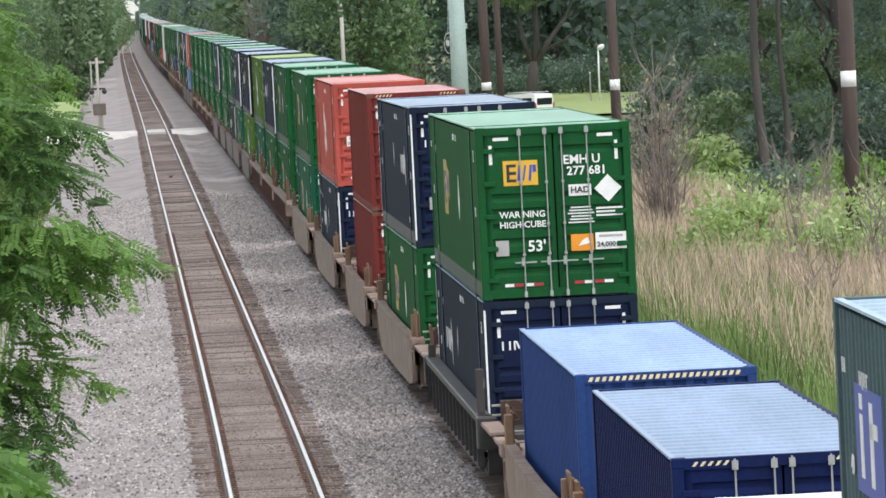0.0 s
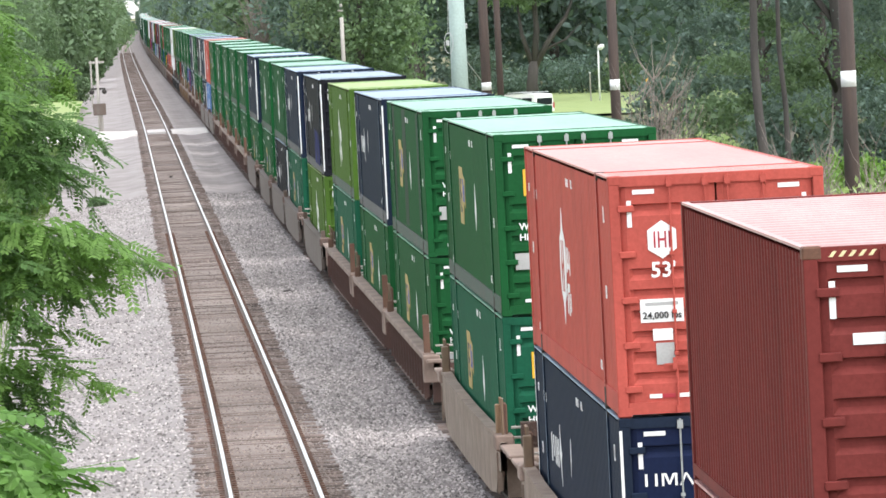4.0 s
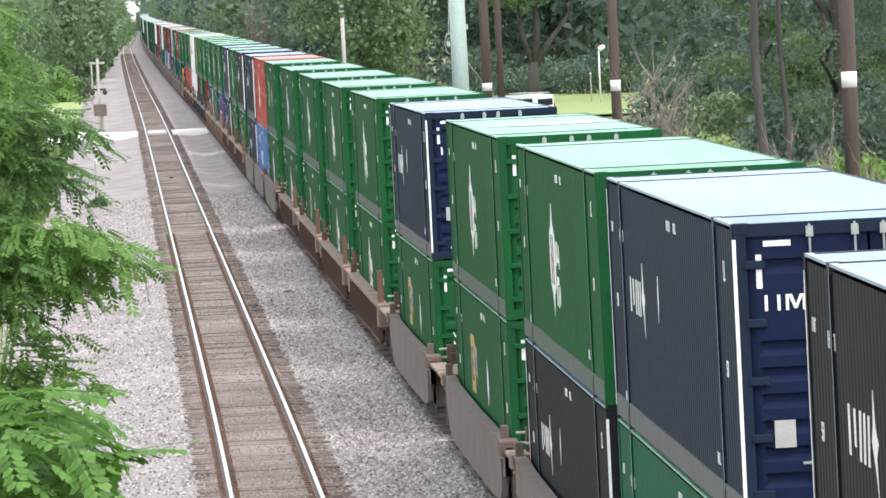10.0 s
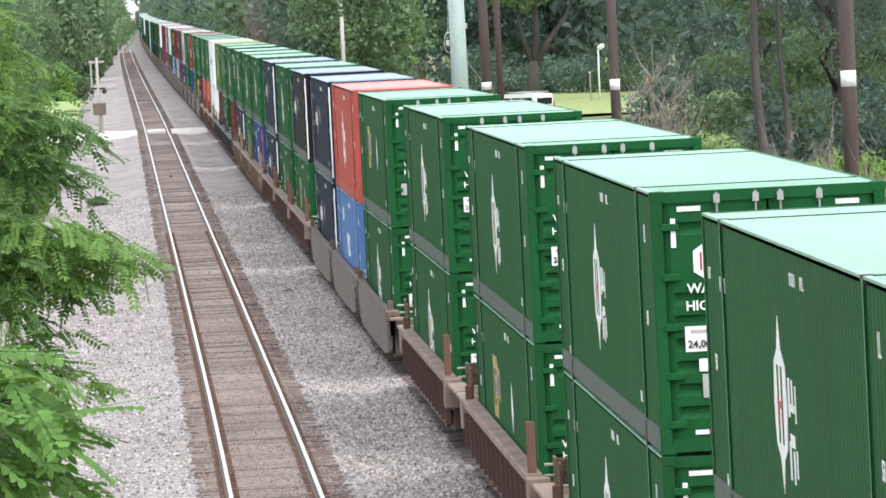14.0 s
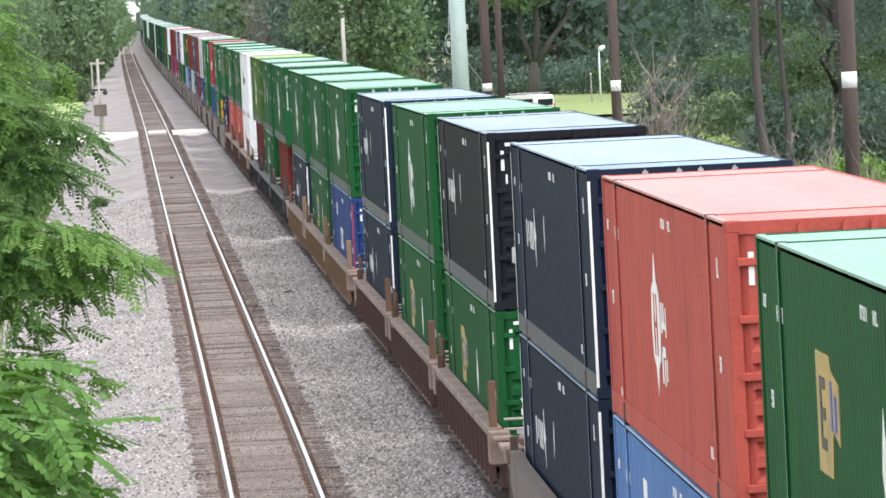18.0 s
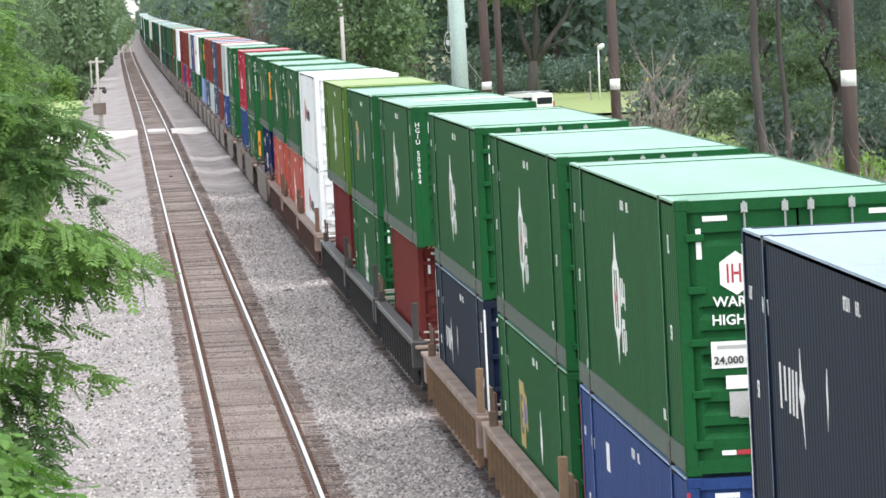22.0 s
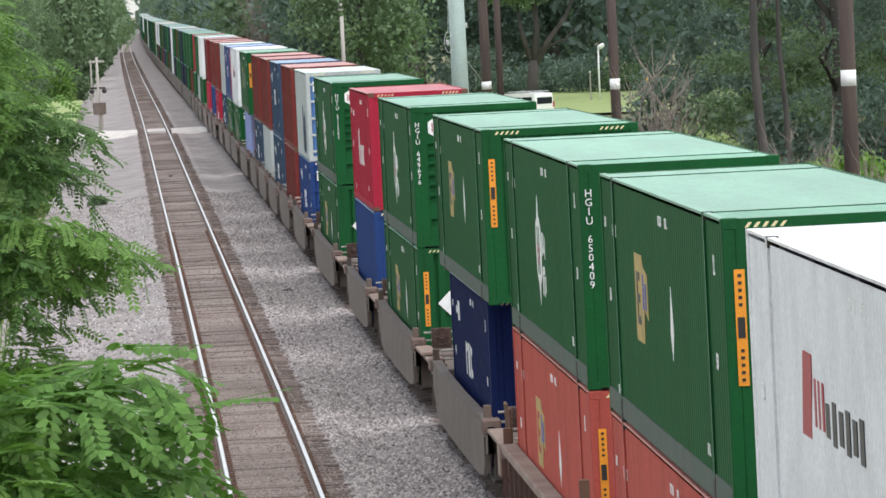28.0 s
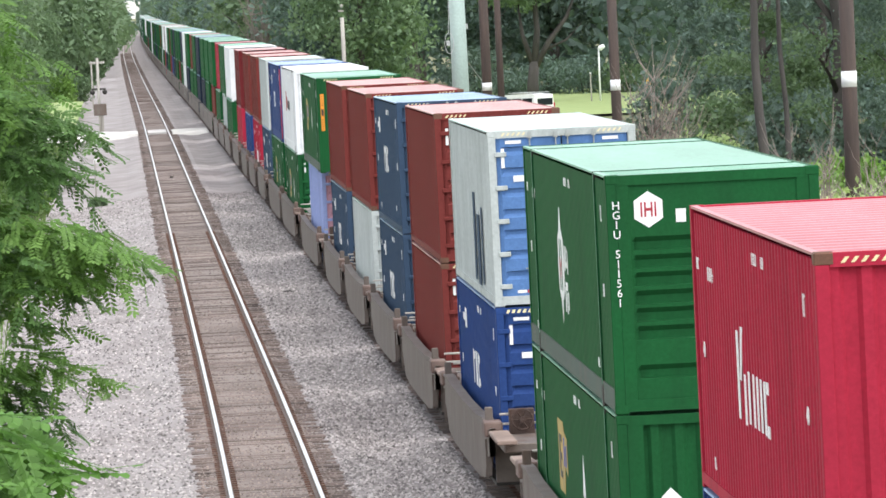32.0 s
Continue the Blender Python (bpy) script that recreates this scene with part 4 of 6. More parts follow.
B53, B40 = (16.15, 2.59, 2.896), (12.19, 2.44, 2.896)
KINDS = {
    "green_hub": lambda: container("container", "green 53-foot container with ribbed doors and a pointed white emblem", *B53, GREEN, "door", "lens", None, "hexagon", ("HGIU", "504318"), rail=GREENRAIL),
    "green_emp": lambda: container("container", "green 53-foot container with a worn yellow side sign", *B53, GREEN, "door", "sign", None, "sign", ("EMHU", "277681"), rail=GREENRAIL),
    "green_emp_banded": lambda: banded(container("container", "green 53-foot container with dull repainted bands on its side", *B53, GREEN, "door", "sign", None, "sign", ("EMHU", "277681"), rail=GREENRAIL)),
    "green_hub_roof": lambda: roof_marked(container("container", "green 53-foot container with a white emblem on its roof", *B53, GREEN, "door", "lens", None, "hexagon", ("HGIU", "504318"), rail=GREENRAIL)),
    "green_emp_sea": lambda: container("container", "sea-green 53-foot container with a worn yellow sign", *B53, TEALGREEN, "door", "sign", None, "sign", ("EMHU", "251804"), rail=GREENRAIL),
    "green_rev": lambda: container("container", "green 53-foot container, ribbed front end with hexagon emblem", *B53, GREEN, "ribs", "lens", None, "", ("HGIU", "649676"), rail=GREENRAIL),
    "green_rev_b": lambda: roof_marked(container("container", "green 53-foot container, ribbed front end with hexagon emblem", *B53, GREEN, "ribs", "lens", None, "", ("HGIU", "509834"), rail=GREENRAIL)),
    "green_rev_c": lambda: container("container", "green 53-foot container, ribbed front end with hexagon emblem", *B53, GREEN, "ribs", "lens", None, "", ("HGIU", "650409"), rail=GREENRAIL),
    "green_rev_d": lambda: container("container", "green 53-foot container, ribbed front end with hexagon emblem", *B53, GREEN, "ribs", "lens", None, "", ("HGIU", "511561"), rail=GREENRAIL),
    "green_emp_rev": lambda: container("container", "green 53-foot container with an orange caution strip on its corner", *B53, GREEN, "vert", "sign", rail=GREENRAIL),
    "green_emp_plain": lambda: container("container", "green 53-foot container with plain corrugated front end", *B53, GREEN, "upright", "sign", rail=GREENRAIL),
    "navy": lambda: container("container", "navy 53-foot container with white corner trim and slanting white lettering", *B53, NAVY, "door", "script", NAVYDOOR, "script", trim=WHITE, rail=GREYRAIL),
    "navy_b": lambda: container("container", "navy 53-foot container with white corner trim and slanting white lettering", *B53, NAVY, "door", "script_front", NAVYDOOR, "script", trim=WHITE, rail=GREYRAIL),
    "black": lambda: container("container", "black 53-foot container with white corner trim", *B53, BLACK, "door", "script", BLACK, "script", trim=WHITE, rail=GREYRAIL),
    "black_patched": lambda: patched(container("container", "black 53-foot container with white trim and a blue paint patch", *B53, BLACK, "door", "script", BLACK, "script", trim=WHITE, rail=GREYRAIL)),
    "lime": lambda: container("container", "lime green 53-foot container with a pointed white emblem", *B53, LIME, "door", "lens", None, "hexagon", ("HGIU", "508632"), rail=GREENRAIL),
    "coral": lambda: container("container", "faded coral red 53-foot container with a pointed emblem", *B53, CORAL, "door", "lens", None, "hexagon", ("", "")),
    "white": lambda: container("container", "white 53-foot container with red and black lettering", *B53, WHITEBOX, "door", "redblack", None, "chevron", ("XPOU", "471330")),
    "blue53": lambda: container("container", "blue 53-foot container with red edge and white lettering", *B53, BLUE, "door", "line", None, "bar", trim=REDDECAL),
    "paleblue53": lambda: container("container", "pale blue 53-foot container with white lettering", *B53, PALEBLUE, "door", "line", None, "bar"),
    "brown40": lambda: container("container", "brown 40-foot steel container with ribbed doors", *B40, BROWN, "door", "", None, "bar"),
    "green_emp_placard": lambda: container("container", "green 53-foot container with a white diamond placard on its end", *B53, GREEN, "vert", "sign", None, "placard", rail=GREENRAIL),
    "maroon40": lambda: container("container", "maroon 40-foot steel container", *B40, MAROON, "vert", ""),
    "crimson40": lambda: container("container", "crimson 40-foot container with tall white lettering", *B40, CRIMSON, "vert", "big_white"),
    "blue40": lambda: container("container", "blue 40-foot steel container", *B40, BLUE, "vert", ""),
    "apl40": lambda: container("container", "blue 40-foot container with white lettering and ribbed doors", *B40, BLUE, "door", "line", None, "bar"),
    "steelblue40": lambda: container("container", "steel blue 40-foot container with white lettering", *B40, STEELBLUE, "door", "line", None, "bar"),
    "darkblue40": lambda: container("container", "dark blue 40-foot container with white lettering", *B40, DARKBLUE, "vert", "line", None, "bar"),
    "navyblue40": lambda: container("container", "dark blue 40-foot container with yellow marks", *B40, DARKBLUE, "door", "", None, "plain"),
    "white40": lambda: container("container", "white 40-foot steel container", *B40, WHITEBOX, "door", "", None, "plain"),
    "reefer40": lambda: streaked(container("container", "white 40-foot container with blue doors and streaks", *B40, GREYBOX, "door", "", PALEBLUE, "bar")),
    "grey40": lambda: container("container", "grey 40-foot steel container", *B40, GREYBOX, "door", "", None, "plain"),
    "slate40": lambda: container("container", "slate grey-green 40-foot container with a blue sign", 12.19, 2.44, 2.59, SLATE, "door", "blue_sign", None, "plain"),
    "lilac40": lambda: container("container", "faded blue 40-foot container with pink end", *B40, LILAC, "door", "", PINKISH, "plain"),
    "coral53p": lambda: container("container", "coral orange 53-foot container with white emblem", *B53, CORAL, "vert", "lens"),
    "orange_rd": lambda: container("container", "coral red 53-foot container with a yellow sign", *B53, CORAL, "vert", "sign"),
}
FAR = {"fg": ("green 53-foot container far down the train", *B53, GREEN), "fn": ("navy 53-foot container far down the train", *B53, NAVY), "fb": ("brown 40-foot container far down the train", *B40, BROWN),
       "fw": ("white 53-foot container far down the train", *B53, WHITEBOX), "fr": ("crimson 40-foot container far down the train", *B40, CRIMSON), "fu": ("blue 40-foot container far down the train", *B40, BLUE),
       "fm": ("maroon 40-foot container far down the train", *B40, MAROON), "fy": ("grey 40-foot container far down the train", *B40, GREYBOX)}


# ---- well cars ----
def wheelset(parent, y):
    ws = part("wheelset", tube([(-0.85, y, 0.46), (0.85, y, 0.46)], 0.08, 8), IRON, parent, "axle with two steel wheels")
    for x in (-0.78, 0.72):
        smooth(part("wheel", tube([(x, y, 0.46), (x + 0.03, y, 0.46), (x + 0.07, y, 0.46), (x + 0.1, y, 0.46)], [0.49, 0.49, 0.46, 0.44], 18), RUST, ws))


def brake_wheel(x, y):
    """A hand wheel with rim, hub and spokes before its gear housing, facing along the track."""
    ring = [(x + 0.17 * math.cos(a), y, 1.34 + 0.17 * math.sin(a)) for a in [k * math.pi / 8 for k in range(17)]]
    bm = tube([(x, y - 0.06, 1.34), (x, y + 0.1, 1.34)], 0.05, 8, tube(ring, 0.02, 6))
    for k in range(3):
        a = k * math.pi / 3
        tube([(x - 0.16 * math.cos(a), y, 1.34 - 0.16 * math.sin(a)), (x + 0.16 * math.cos(a), y, 1.34 + 0.16 * math.sin(a))], 0.012, 5, bm)
    return box(x - 0.2, x + 0.2, y + 0.1, y + 0.4, 1.1, 1.5, bm)


def well_car(style, inside, pitch, mat, coupler):
    """One unit of a well car, its origin on the rails at the middle; -y is its end towards the camera."""
    labels = {"hull": "grey", "rib": "brown"}
    colour = {CARGREY: "dirty grey", CARBROWN: "rust-brown", CARTAN: "yellow-tan", CARBLACK: "black"}[mat]
    c = thing("well_car", pose(0, 0, 0), f"{colour} {'ribbed' if style == 'rib' else 'smooth-sided'} well car carrying containers", "rail car", "well cars of the freight train")
    mat = CARSAND if style == "tan_hull" else mat
    wl = inside / 2 + 0.35
    for sx in (-1, 1):
        xo, xi = 1.5, 1.39
        if style != "rib":
            rows = []
            for y, bot, top in ((-wl - 0.9, 0.75, 1.2), (-wl - 0.1, 0.7, 1.24), (-wl + 0.7, 0.3, 1.24), (-wl + 2.2, 0.2, 1.18), (0, 0.18, 1.15), (wl - 2.2, 0.2, 1.18), (wl - 0.7, 0.3, 1.24), (wl + 0.1, 0.7, 1.24), (wl + 0.9, 0.75, 1.2)):
                rows.append([(sx * xi, y, bot), (sx * xo, y, bot), (sx * xo, y, top - 0.03), (sx * (xo - 0.03), y, top), (sx * xi, y, top)])
            part("side_sill", loft(rows, close=True), mat, c)
            for d in (-1, 1):
                if sx < 0:
                    part("end_cap", bevel_box(min(sx * 1.26, sx * 1.56), max(sx * 1.26, sx * 1.56), min(d * (wl + 0.15), d * (wl + 0.8)), max(d * (wl + 0.15), d * (wl + 0.8)), 1.06, 1.3, 0.02), CAPDUST if style == "tan_hull" else CARDUST, c, "dusty end cap of the side")
            part("top_flange", loft([[(sx * (xo + 0.02), y, z), (sx * (xo + 0.02), y, z + 0.05), (sx * (xi - 0.05), y, z + 0.05), (sx * (xi - 0.05), y, z)] for y, z in ((-wl - 0.6, 1.22), (-wl + 0.7, 1.245), (-wl + 2.2, 1.185), (0, 1.155), (wl - 2.2, 1.185), (wl - 0.7, 1.245), (wl + 0.6, 1.22))], close=True), mat, c)
        else:
            # same steel as the ribs, given dark iron to paint shade between them
            part("side_sill", box(min(sx * 1.31, sx * 1.34), max(sx * 1.31, sx * 1.34), -wl, wl, 0.25, 1.075), IRON, c)
            chord = loft([[(sx * 1.305, y, 1.13 + e), (sx * 1.53, y, 1.11 + e), (sx * 1.545, y, 1.13 + e), (sx * 1.545, y, 1.23), (sx * 1.525, y, 1.25), (sx * 1.305, y, 1.25)] for y, e in ((-wl - 0.35, 0.08), (-wl + 0.3, 0), (wl - 0.3, 0), (wl + 0.35, 0.08))], close=True)
            for d in (-1, 1):
                chord.faces.new([v for v in chord.verts if abs(v.co.y - d * (wl + 0.35)) < 1e-4])
            part("top_chord", chord, mat if mat is CARBLACK else CAPDUST, c, "wide dusty top chord of the side")
            for d in (-1, 1):
                if sx < 0:
                    part("end_cap", bevel_box(min(sx * 1.22, sx * 1.56), max(sx * 1.22, sx * 1.56), min(d * (wl + 0.42), d * (wl + 0.85)), max(d * (wl + 0.42), d * (wl + 0.85)), 0.7, 1.24, 0.02), CAPDUST if mat is not CARBLACK else mat, c, "dusty end cap of the side")
            part("bottom_chord", loft([[(sx * 1.31, y, z), (sx * 1.43, y, z), (sx * 1.43, y, z + 0.1), (sx * 1.31, y, z + 0.1)] for y, z in ((-wl + 0.1, 0.5), (-wl + 1.6, 0.2), (wl - 1.6, 0.2), (wl - 0.1, 0.5))], close=True), mat, c)
            nb = 13
            rib = cached(("rib", sx, mat.name), lambda: box(min(sx * 1.341, sx * 1.49), max(sx * 1.341, sx * 1.49), -0.045, 0.045, 0.301, 1.105))
            for i in range(nb):
                part("rib", rib, mat, c, at=Matrix.Translation((0, -wl + 0.9 + i * (2 * wl - 1.8) / (nb - 1), 0)))
        for yy in (-wl, wl):
            th, top = (0.09, 1.75) if style == "tan_hull" else (0.035, 1.5) if style == "hull" else (0.05, 2.0 if yy < 0 else 1.5)
            part("stanchion", bevel_box(min(sx * 1.37, sx * 1.5), max(sx * 1.37, sx * 1.5), yy - th, yy + th, 1.24, top, 0.015), CARTAN if style == "tan_hull" else RUST if mat is CARBROWN else mat, c, "upright post at the well's end")
            d = 1 if yy > 0 else -1
            if sx < 0:
                part("side_step", loft([[(sx * 1.5, yy + d * 0.3, 0.35), (sx * 1.53, yy + d * 0.3, 0.35)], [(sx * 1.5, yy + d * 0.3, 1.0), (sx * 1.53, yy + d * 0.3, 1.0)]], box(min(sx * 1.44, sx * 1.5), max(sx * 1.44, sx * 1.5), yy + d * 0.25, yy + d * 0.31, 0.4, 1.0)), mat, c)
    part("well_floor", box(-1.36, 1.36, -wl, wl, 0.2, 0.26), IRON, c)
    half = pitch / 2
    for d in (-1, 1):
        a, b2 = sorted((d * wl, d * (half - 0.35)))
        part("end_platform", bevel_box(-1.38, 1.38, a, b2, 0.95, 1.1, 0.02), mat, c, "steel end platform")
        part("end_bulkhead", box(-1.36, 1.36, min(d * wl, d * (wl + 0.1)), max(d * wl, d * (wl + 0.1)), 0.26, 0.95), mat, c)
        # crossover bars, a loop-shaped hand hold and a plate beside the well's end
        part("crossover_bar", tube([(-1.3, d * (wl + 0.75), 1.42), (1.3, d * (wl + 0.75), 1.42)], 0.022, 6, tube([(-1.3, d * (wl + 0.75), 1.26), (1.3, d * (wl + 0.75), 1.26)], 0.022, 6)), OLDWOOD, c, "pale dusty crossover bars")
        if style == "tan_hull" or (style == "rib" and d > 0):
            y = d * (wl + 0.32)
            part("hand_hold", tube([(-1.42, y - 0.22, 1.2), (-1.42, y - 0.22, 1.86), (-1.42, y + 0.22, 1.86), (-1.42, y + 0.22, 1.2)], 0.024, 6), CARTAN, c, "tan loop-shaped hand hold")
            part("bracket_plate", bevel_box(-1.38, -1.34, y - 0.2, y + 0.2, 1.2, 1.78, 0.01), RUST, c, "rust-brown bracket plate")
        if d < 0 and coupler:
            part("brake_wheel", brake_wheel(-0.95, -wl - 1.05), BRAKEIRON, c, "rusty brake wheel with its gear housing")
        part("bridge_plate", bevel_box(-1.5, -1.18, *sorted((d * (wl + 0.9), d * (half - 0.05))), 1.1, 1.17, 0.015), CAPDUST, c, "pale dusty bridge plate")
    ends = [half] if not coupler else [half - 1.7]
    yt = ends[0]
    truck = part("truck", box(-1.0, 1.0, yt - 0.2, yt + 0.2, 0.5, 0.85, box(0.98, 1.12, yt - 1.25, yt + 1.25, 0.4, 0.62, bevel_box(-1.12, -0.98, yt - 1.25, yt + 1.25, 0.4, 0.62, 0.04))), IRON, c, "dark cast truck with two wheelsets")
    wheelset(truck, yt - 0.88)
    wheelset(truck, yt + 0.88)
    if coupler:
        part("coupler", bevel_box(-0.12, 0.12, half - 0.4, half + 0.35, 0.75, 1.0, 0.03), RUST, c)
    return c


# (place along the train, upper box, lower box, car style, car colour): "" = nothing
G, Bn, Tn, K = CARGREY, CARBROWN, CARTAN, CARBLACK
CONSIST = [
    (36.9, "slate40", "grey40", "tan_hull", G), (49.0, "", "white40", "tan_hull", G), (66.4, "", "navyblue40", "tan_hull", G), (81.6, "", "blue40", "tan_hull", G),
    (102.2, "green_emp", "navy", "rib", K), (126.0, "navy_b", "green_emp", "tan_hull", G), (150.3, "brown40", "brown40", "tan_hull", G), (171.8, "coral", "navy", "tan_hull", G),
    (195.7, "green_emp", "green_emp_sea", "tan_hull", G), (219.7, "green_emp_banded", "green_emp", "rib", Bn), (238.7, "navy", "green_emp", "rib", Bn), (258.4, "lime", "green_emp_sea", "rib", Bn),
    (281.6, "black_patched", "lime", "hull", G), (304.3, "navy", "green_emp_sea", "hull", G), (322.3, "green_hub", "black", "hull", G), (342.9, "green_hub_roof", "green_emp", "hull", G),
    (366.8, "navy", "green_emp", "hull", G), (390.1, "green_hub", "green_hub", "rib", Bn), (412.6, "green_hub", "green_hub", "rib", Bn), (434.9, "green_hub", "green_emp", "rib", Bn),
    (458.8, "green_hub", "green_hub", "rib", Bn), (483.5, "green_emp", "green_hub", "hull", G), (502.7, "coral", "paleblue53", "hull", G), (521.3, "navy", "navy", "hull", G),
    (543.7, "black", "green_emp", "rib", Bn), (563.6, "green_hub", "green_emp", "rib", Bn), (583.5, "navy", "navy", "rib", Bn), (607.1, "green_hub", "blue53", "rib", Tn),
    (625.6, "green_hub", "green_emp", "rib", Tn), (645.8, "green_hub", "navy", "rib", Tn), (669.1, "green_rev_b", "brown40", "rib", K), (688.7, "green_emp_plain", "green_hub", "rib", K),
    (707.3, "lime", "maroon40", "rib", K), (731.4, "white", "white", "rib", Bn), (750.0, "green_emp_rev", "coral53p", "rib", Bn), (769.8, "green_rev_c", "orange_rd", "rib", Bn),
    (792.1, "green_emp_rev", "darkblue40", "hull", G), (817.3, "green_rev", "green_emp_rev", "hull", G), (841.0, "crimson40", "blue40", "hull", G), (864.1, "green_rev_d", "green_emp_placard", "hull", G),
    (890.7, "reefer40", "apl40", "hull", G), (908.4, "brown40", "brown40", "hull", G), (924.8, "steelblue40", "steelblue40", "hull", G), (941.8, "brown40", "grey40", "hull", G), (958.3, "brown40", "steelblue40", "hull", G),
    (977.2, "green_emp_rev", "lilac40", "hull", G), (1001.2, "white", "green_emp", "hull", G), (1020.1, "blue53", "green_emp", "hull", G), (1043.1, "grey40", "steelblue40", "hull", G), (1061.0, "brown40", "crimson40", "hull", G), (1078.0, "brown40", "blue40", "hull", G),
]
FAR_COLOURS = "fm fr;fw fg;fg fy;fr fg;fg fb;fg fg;fg fn;fn fn;fg fg;fb fg;fg fn;fw fw;fn fg;fg fm;fg fg;fn fn;fg fu;fb fb;fg fg;fw fn".split(";")

RAKE = []  # (thing, place along the train, height)
made_boxes, made_cars = {}, {}


def placed(store, key, make):
    """The first of a kind as built, then copies of it."""
    if key not in store:
        store[key] = make()
        return store[key]
    return copy_thing(store[key], pose(0, 0, 0))


stops = [r[0] for r in CONSIST] + [1097]
for (s0, up, down, style, mat), s1 in zip(CONSIST, stops[1:]):
    L_up = 12.19 if up.endswith("40") else 16.15
    L_dn = 12.19 if down.endswith("40") else 16.15
    inside = max(L_up if up else 0, L_dn, 12.19)
    inside = 16.15 if inside > 13 else 12.19
    L = L_up if up else L_dn
    mid = s0 + L / 2
    gap = s1 - s0
    coupler = gap > inside + 5.2
    pitch = min(gap, inside + 7.4)
    car = placed(made_cars, (style, mat.name, inside, coupler), lambda: well_car(style, inside, inside + (7.4 if coupler else 3.1), mat, coupler))
    RAKE.append((car, mid, 0.0))
    hd = 2.896
    RAKE.append((placed(made_boxes, down, KINDS[down]), mid, 0.2))
    if up:
        RAKE.append((placed(made_boxes, up, KINDS[up]), mid, 0.208 + hd))

# the far rest of the train, never near
s, i = 1097.0, 0
while s < 2650:
    up, dn = FAR_COLOURS[i % len(FAR_COLOURS)].split()
    car = placed(made_cars, ("hull", G.name, 16.15, False), lambda: well_car("hull", 16.15, 19.25, G, False)) if i < 4 else None
    if car is None:
        car = placed(made_cars, "far", lambda: part("well_car", loft([[(sx * 1.5, y, z) for sx in (-1, 1) for z in ((0.2, 1.2) if sx < 0 else (1.2, 0.2))] for y in (-9.2, -8, 8, 9.2)], box(-0.8, 0.8, 8.6, 9.6, 0.0, 0.6), close=True), G))
        tagged(car, "dirty grey well car carrying containers", "rail car", "well cars of the freight train")
    RAKE.append((car, s + 8.1, 0.0))
    for k, z in ((dn, 0.2), (up, 3.104)):
        RAKE.append((placed(made_boxes, k, lambda: simple_container("container", *FAR[k])), s + 8.1, z))
    s += 19.3 if i % 3 else 23.6
    i += 1


def train_rows(place, z, times):
    rows = []
    for t in times:
        y = place - SPEED * t
        turn = -math.degrees(math.atan2(bend(y + 5) - bend(y - 5), 10))
        pitch = math.degrees(math.atan2(rise(y + 5) - rise(y - 5), 10))
        rows.append((t, pose(X_TRAIN + bend(y), y, z + rise(y), pitch, 0, turn)))
    return rows


def motions():
    for ob, place, z in RAKE:
        far = place - SPEED * 32 > 260
        walk(ob, train_rows(place, z, (0, 16, 32) if far else [k * 1.6 for k in range(21)]))
    for ob, rows in SWAY:
        walk(ob, rows)
# ---- trees, shrubs, reeds ----
def leaf_quads(centres, size, rng, up=0.3, long=1.5):
    """Small leaf-shaped quads at the given places: verts and faces."""
    n = len(centres)
    nrm = rng.normal(size=(n, 3)) + np.array([0, 0, up])
    nrm /= np.linalg.norm(nrm, axis=1)[:, None]
    a = np.cross(nrm, rng.normal(size=(n, 3)))
    a /= np.linalg.norm(a, axis=1)[:, None] + 1e-9
    b = np.cross(nrm, a)
    s = size * rng.uniform(0.6, 1.4, (n, 1))
    droop = np.array([0, 0, -0.15]) * s
    v = np.stack([centres + a * s * long * 0.5, centres + b * s * 0.38, centres - a * s * long * 0.5 + droop, centres - b * s * 0.38], 1).reshape(-1, 3)
    return v, np.arange(4 * n).reshape(-1, 4)


def leaf_mesh(name, centres, size, mat, rng, up=0.3):
    v, f = leaf_quads(centres, size, rng, up)
    return raw(name, v.tolist(), f.tolist(), mat)


def clumps(rng, n, per, radius, shape):
    """Leaf places in clumps spread over an uneven crown; shape = (rx, ry, rz, zc)."""
    rx, ry, rz, zc = shape
    d = rng.normal(size=(n, 3))
    d /= np.linalg.norm(d, axis=1)[:, None]
    r = rng.uniform(0.45, 1.0, (n, 1)) ** 0.6
    c = d * r * np.array([rx, ry, rz]) * rng.uniform(0.8, 1.15, (n, 1)) + np.array([0, 0, zc])
    q = rng.normal(size=(n, per, 3)) * (radius * rng.uniform(0.6, 1.3, (n, 1, 1)) * np.array([1, 1, 0.6]))
    return (c[:, None] + q).reshape(-1, 3)


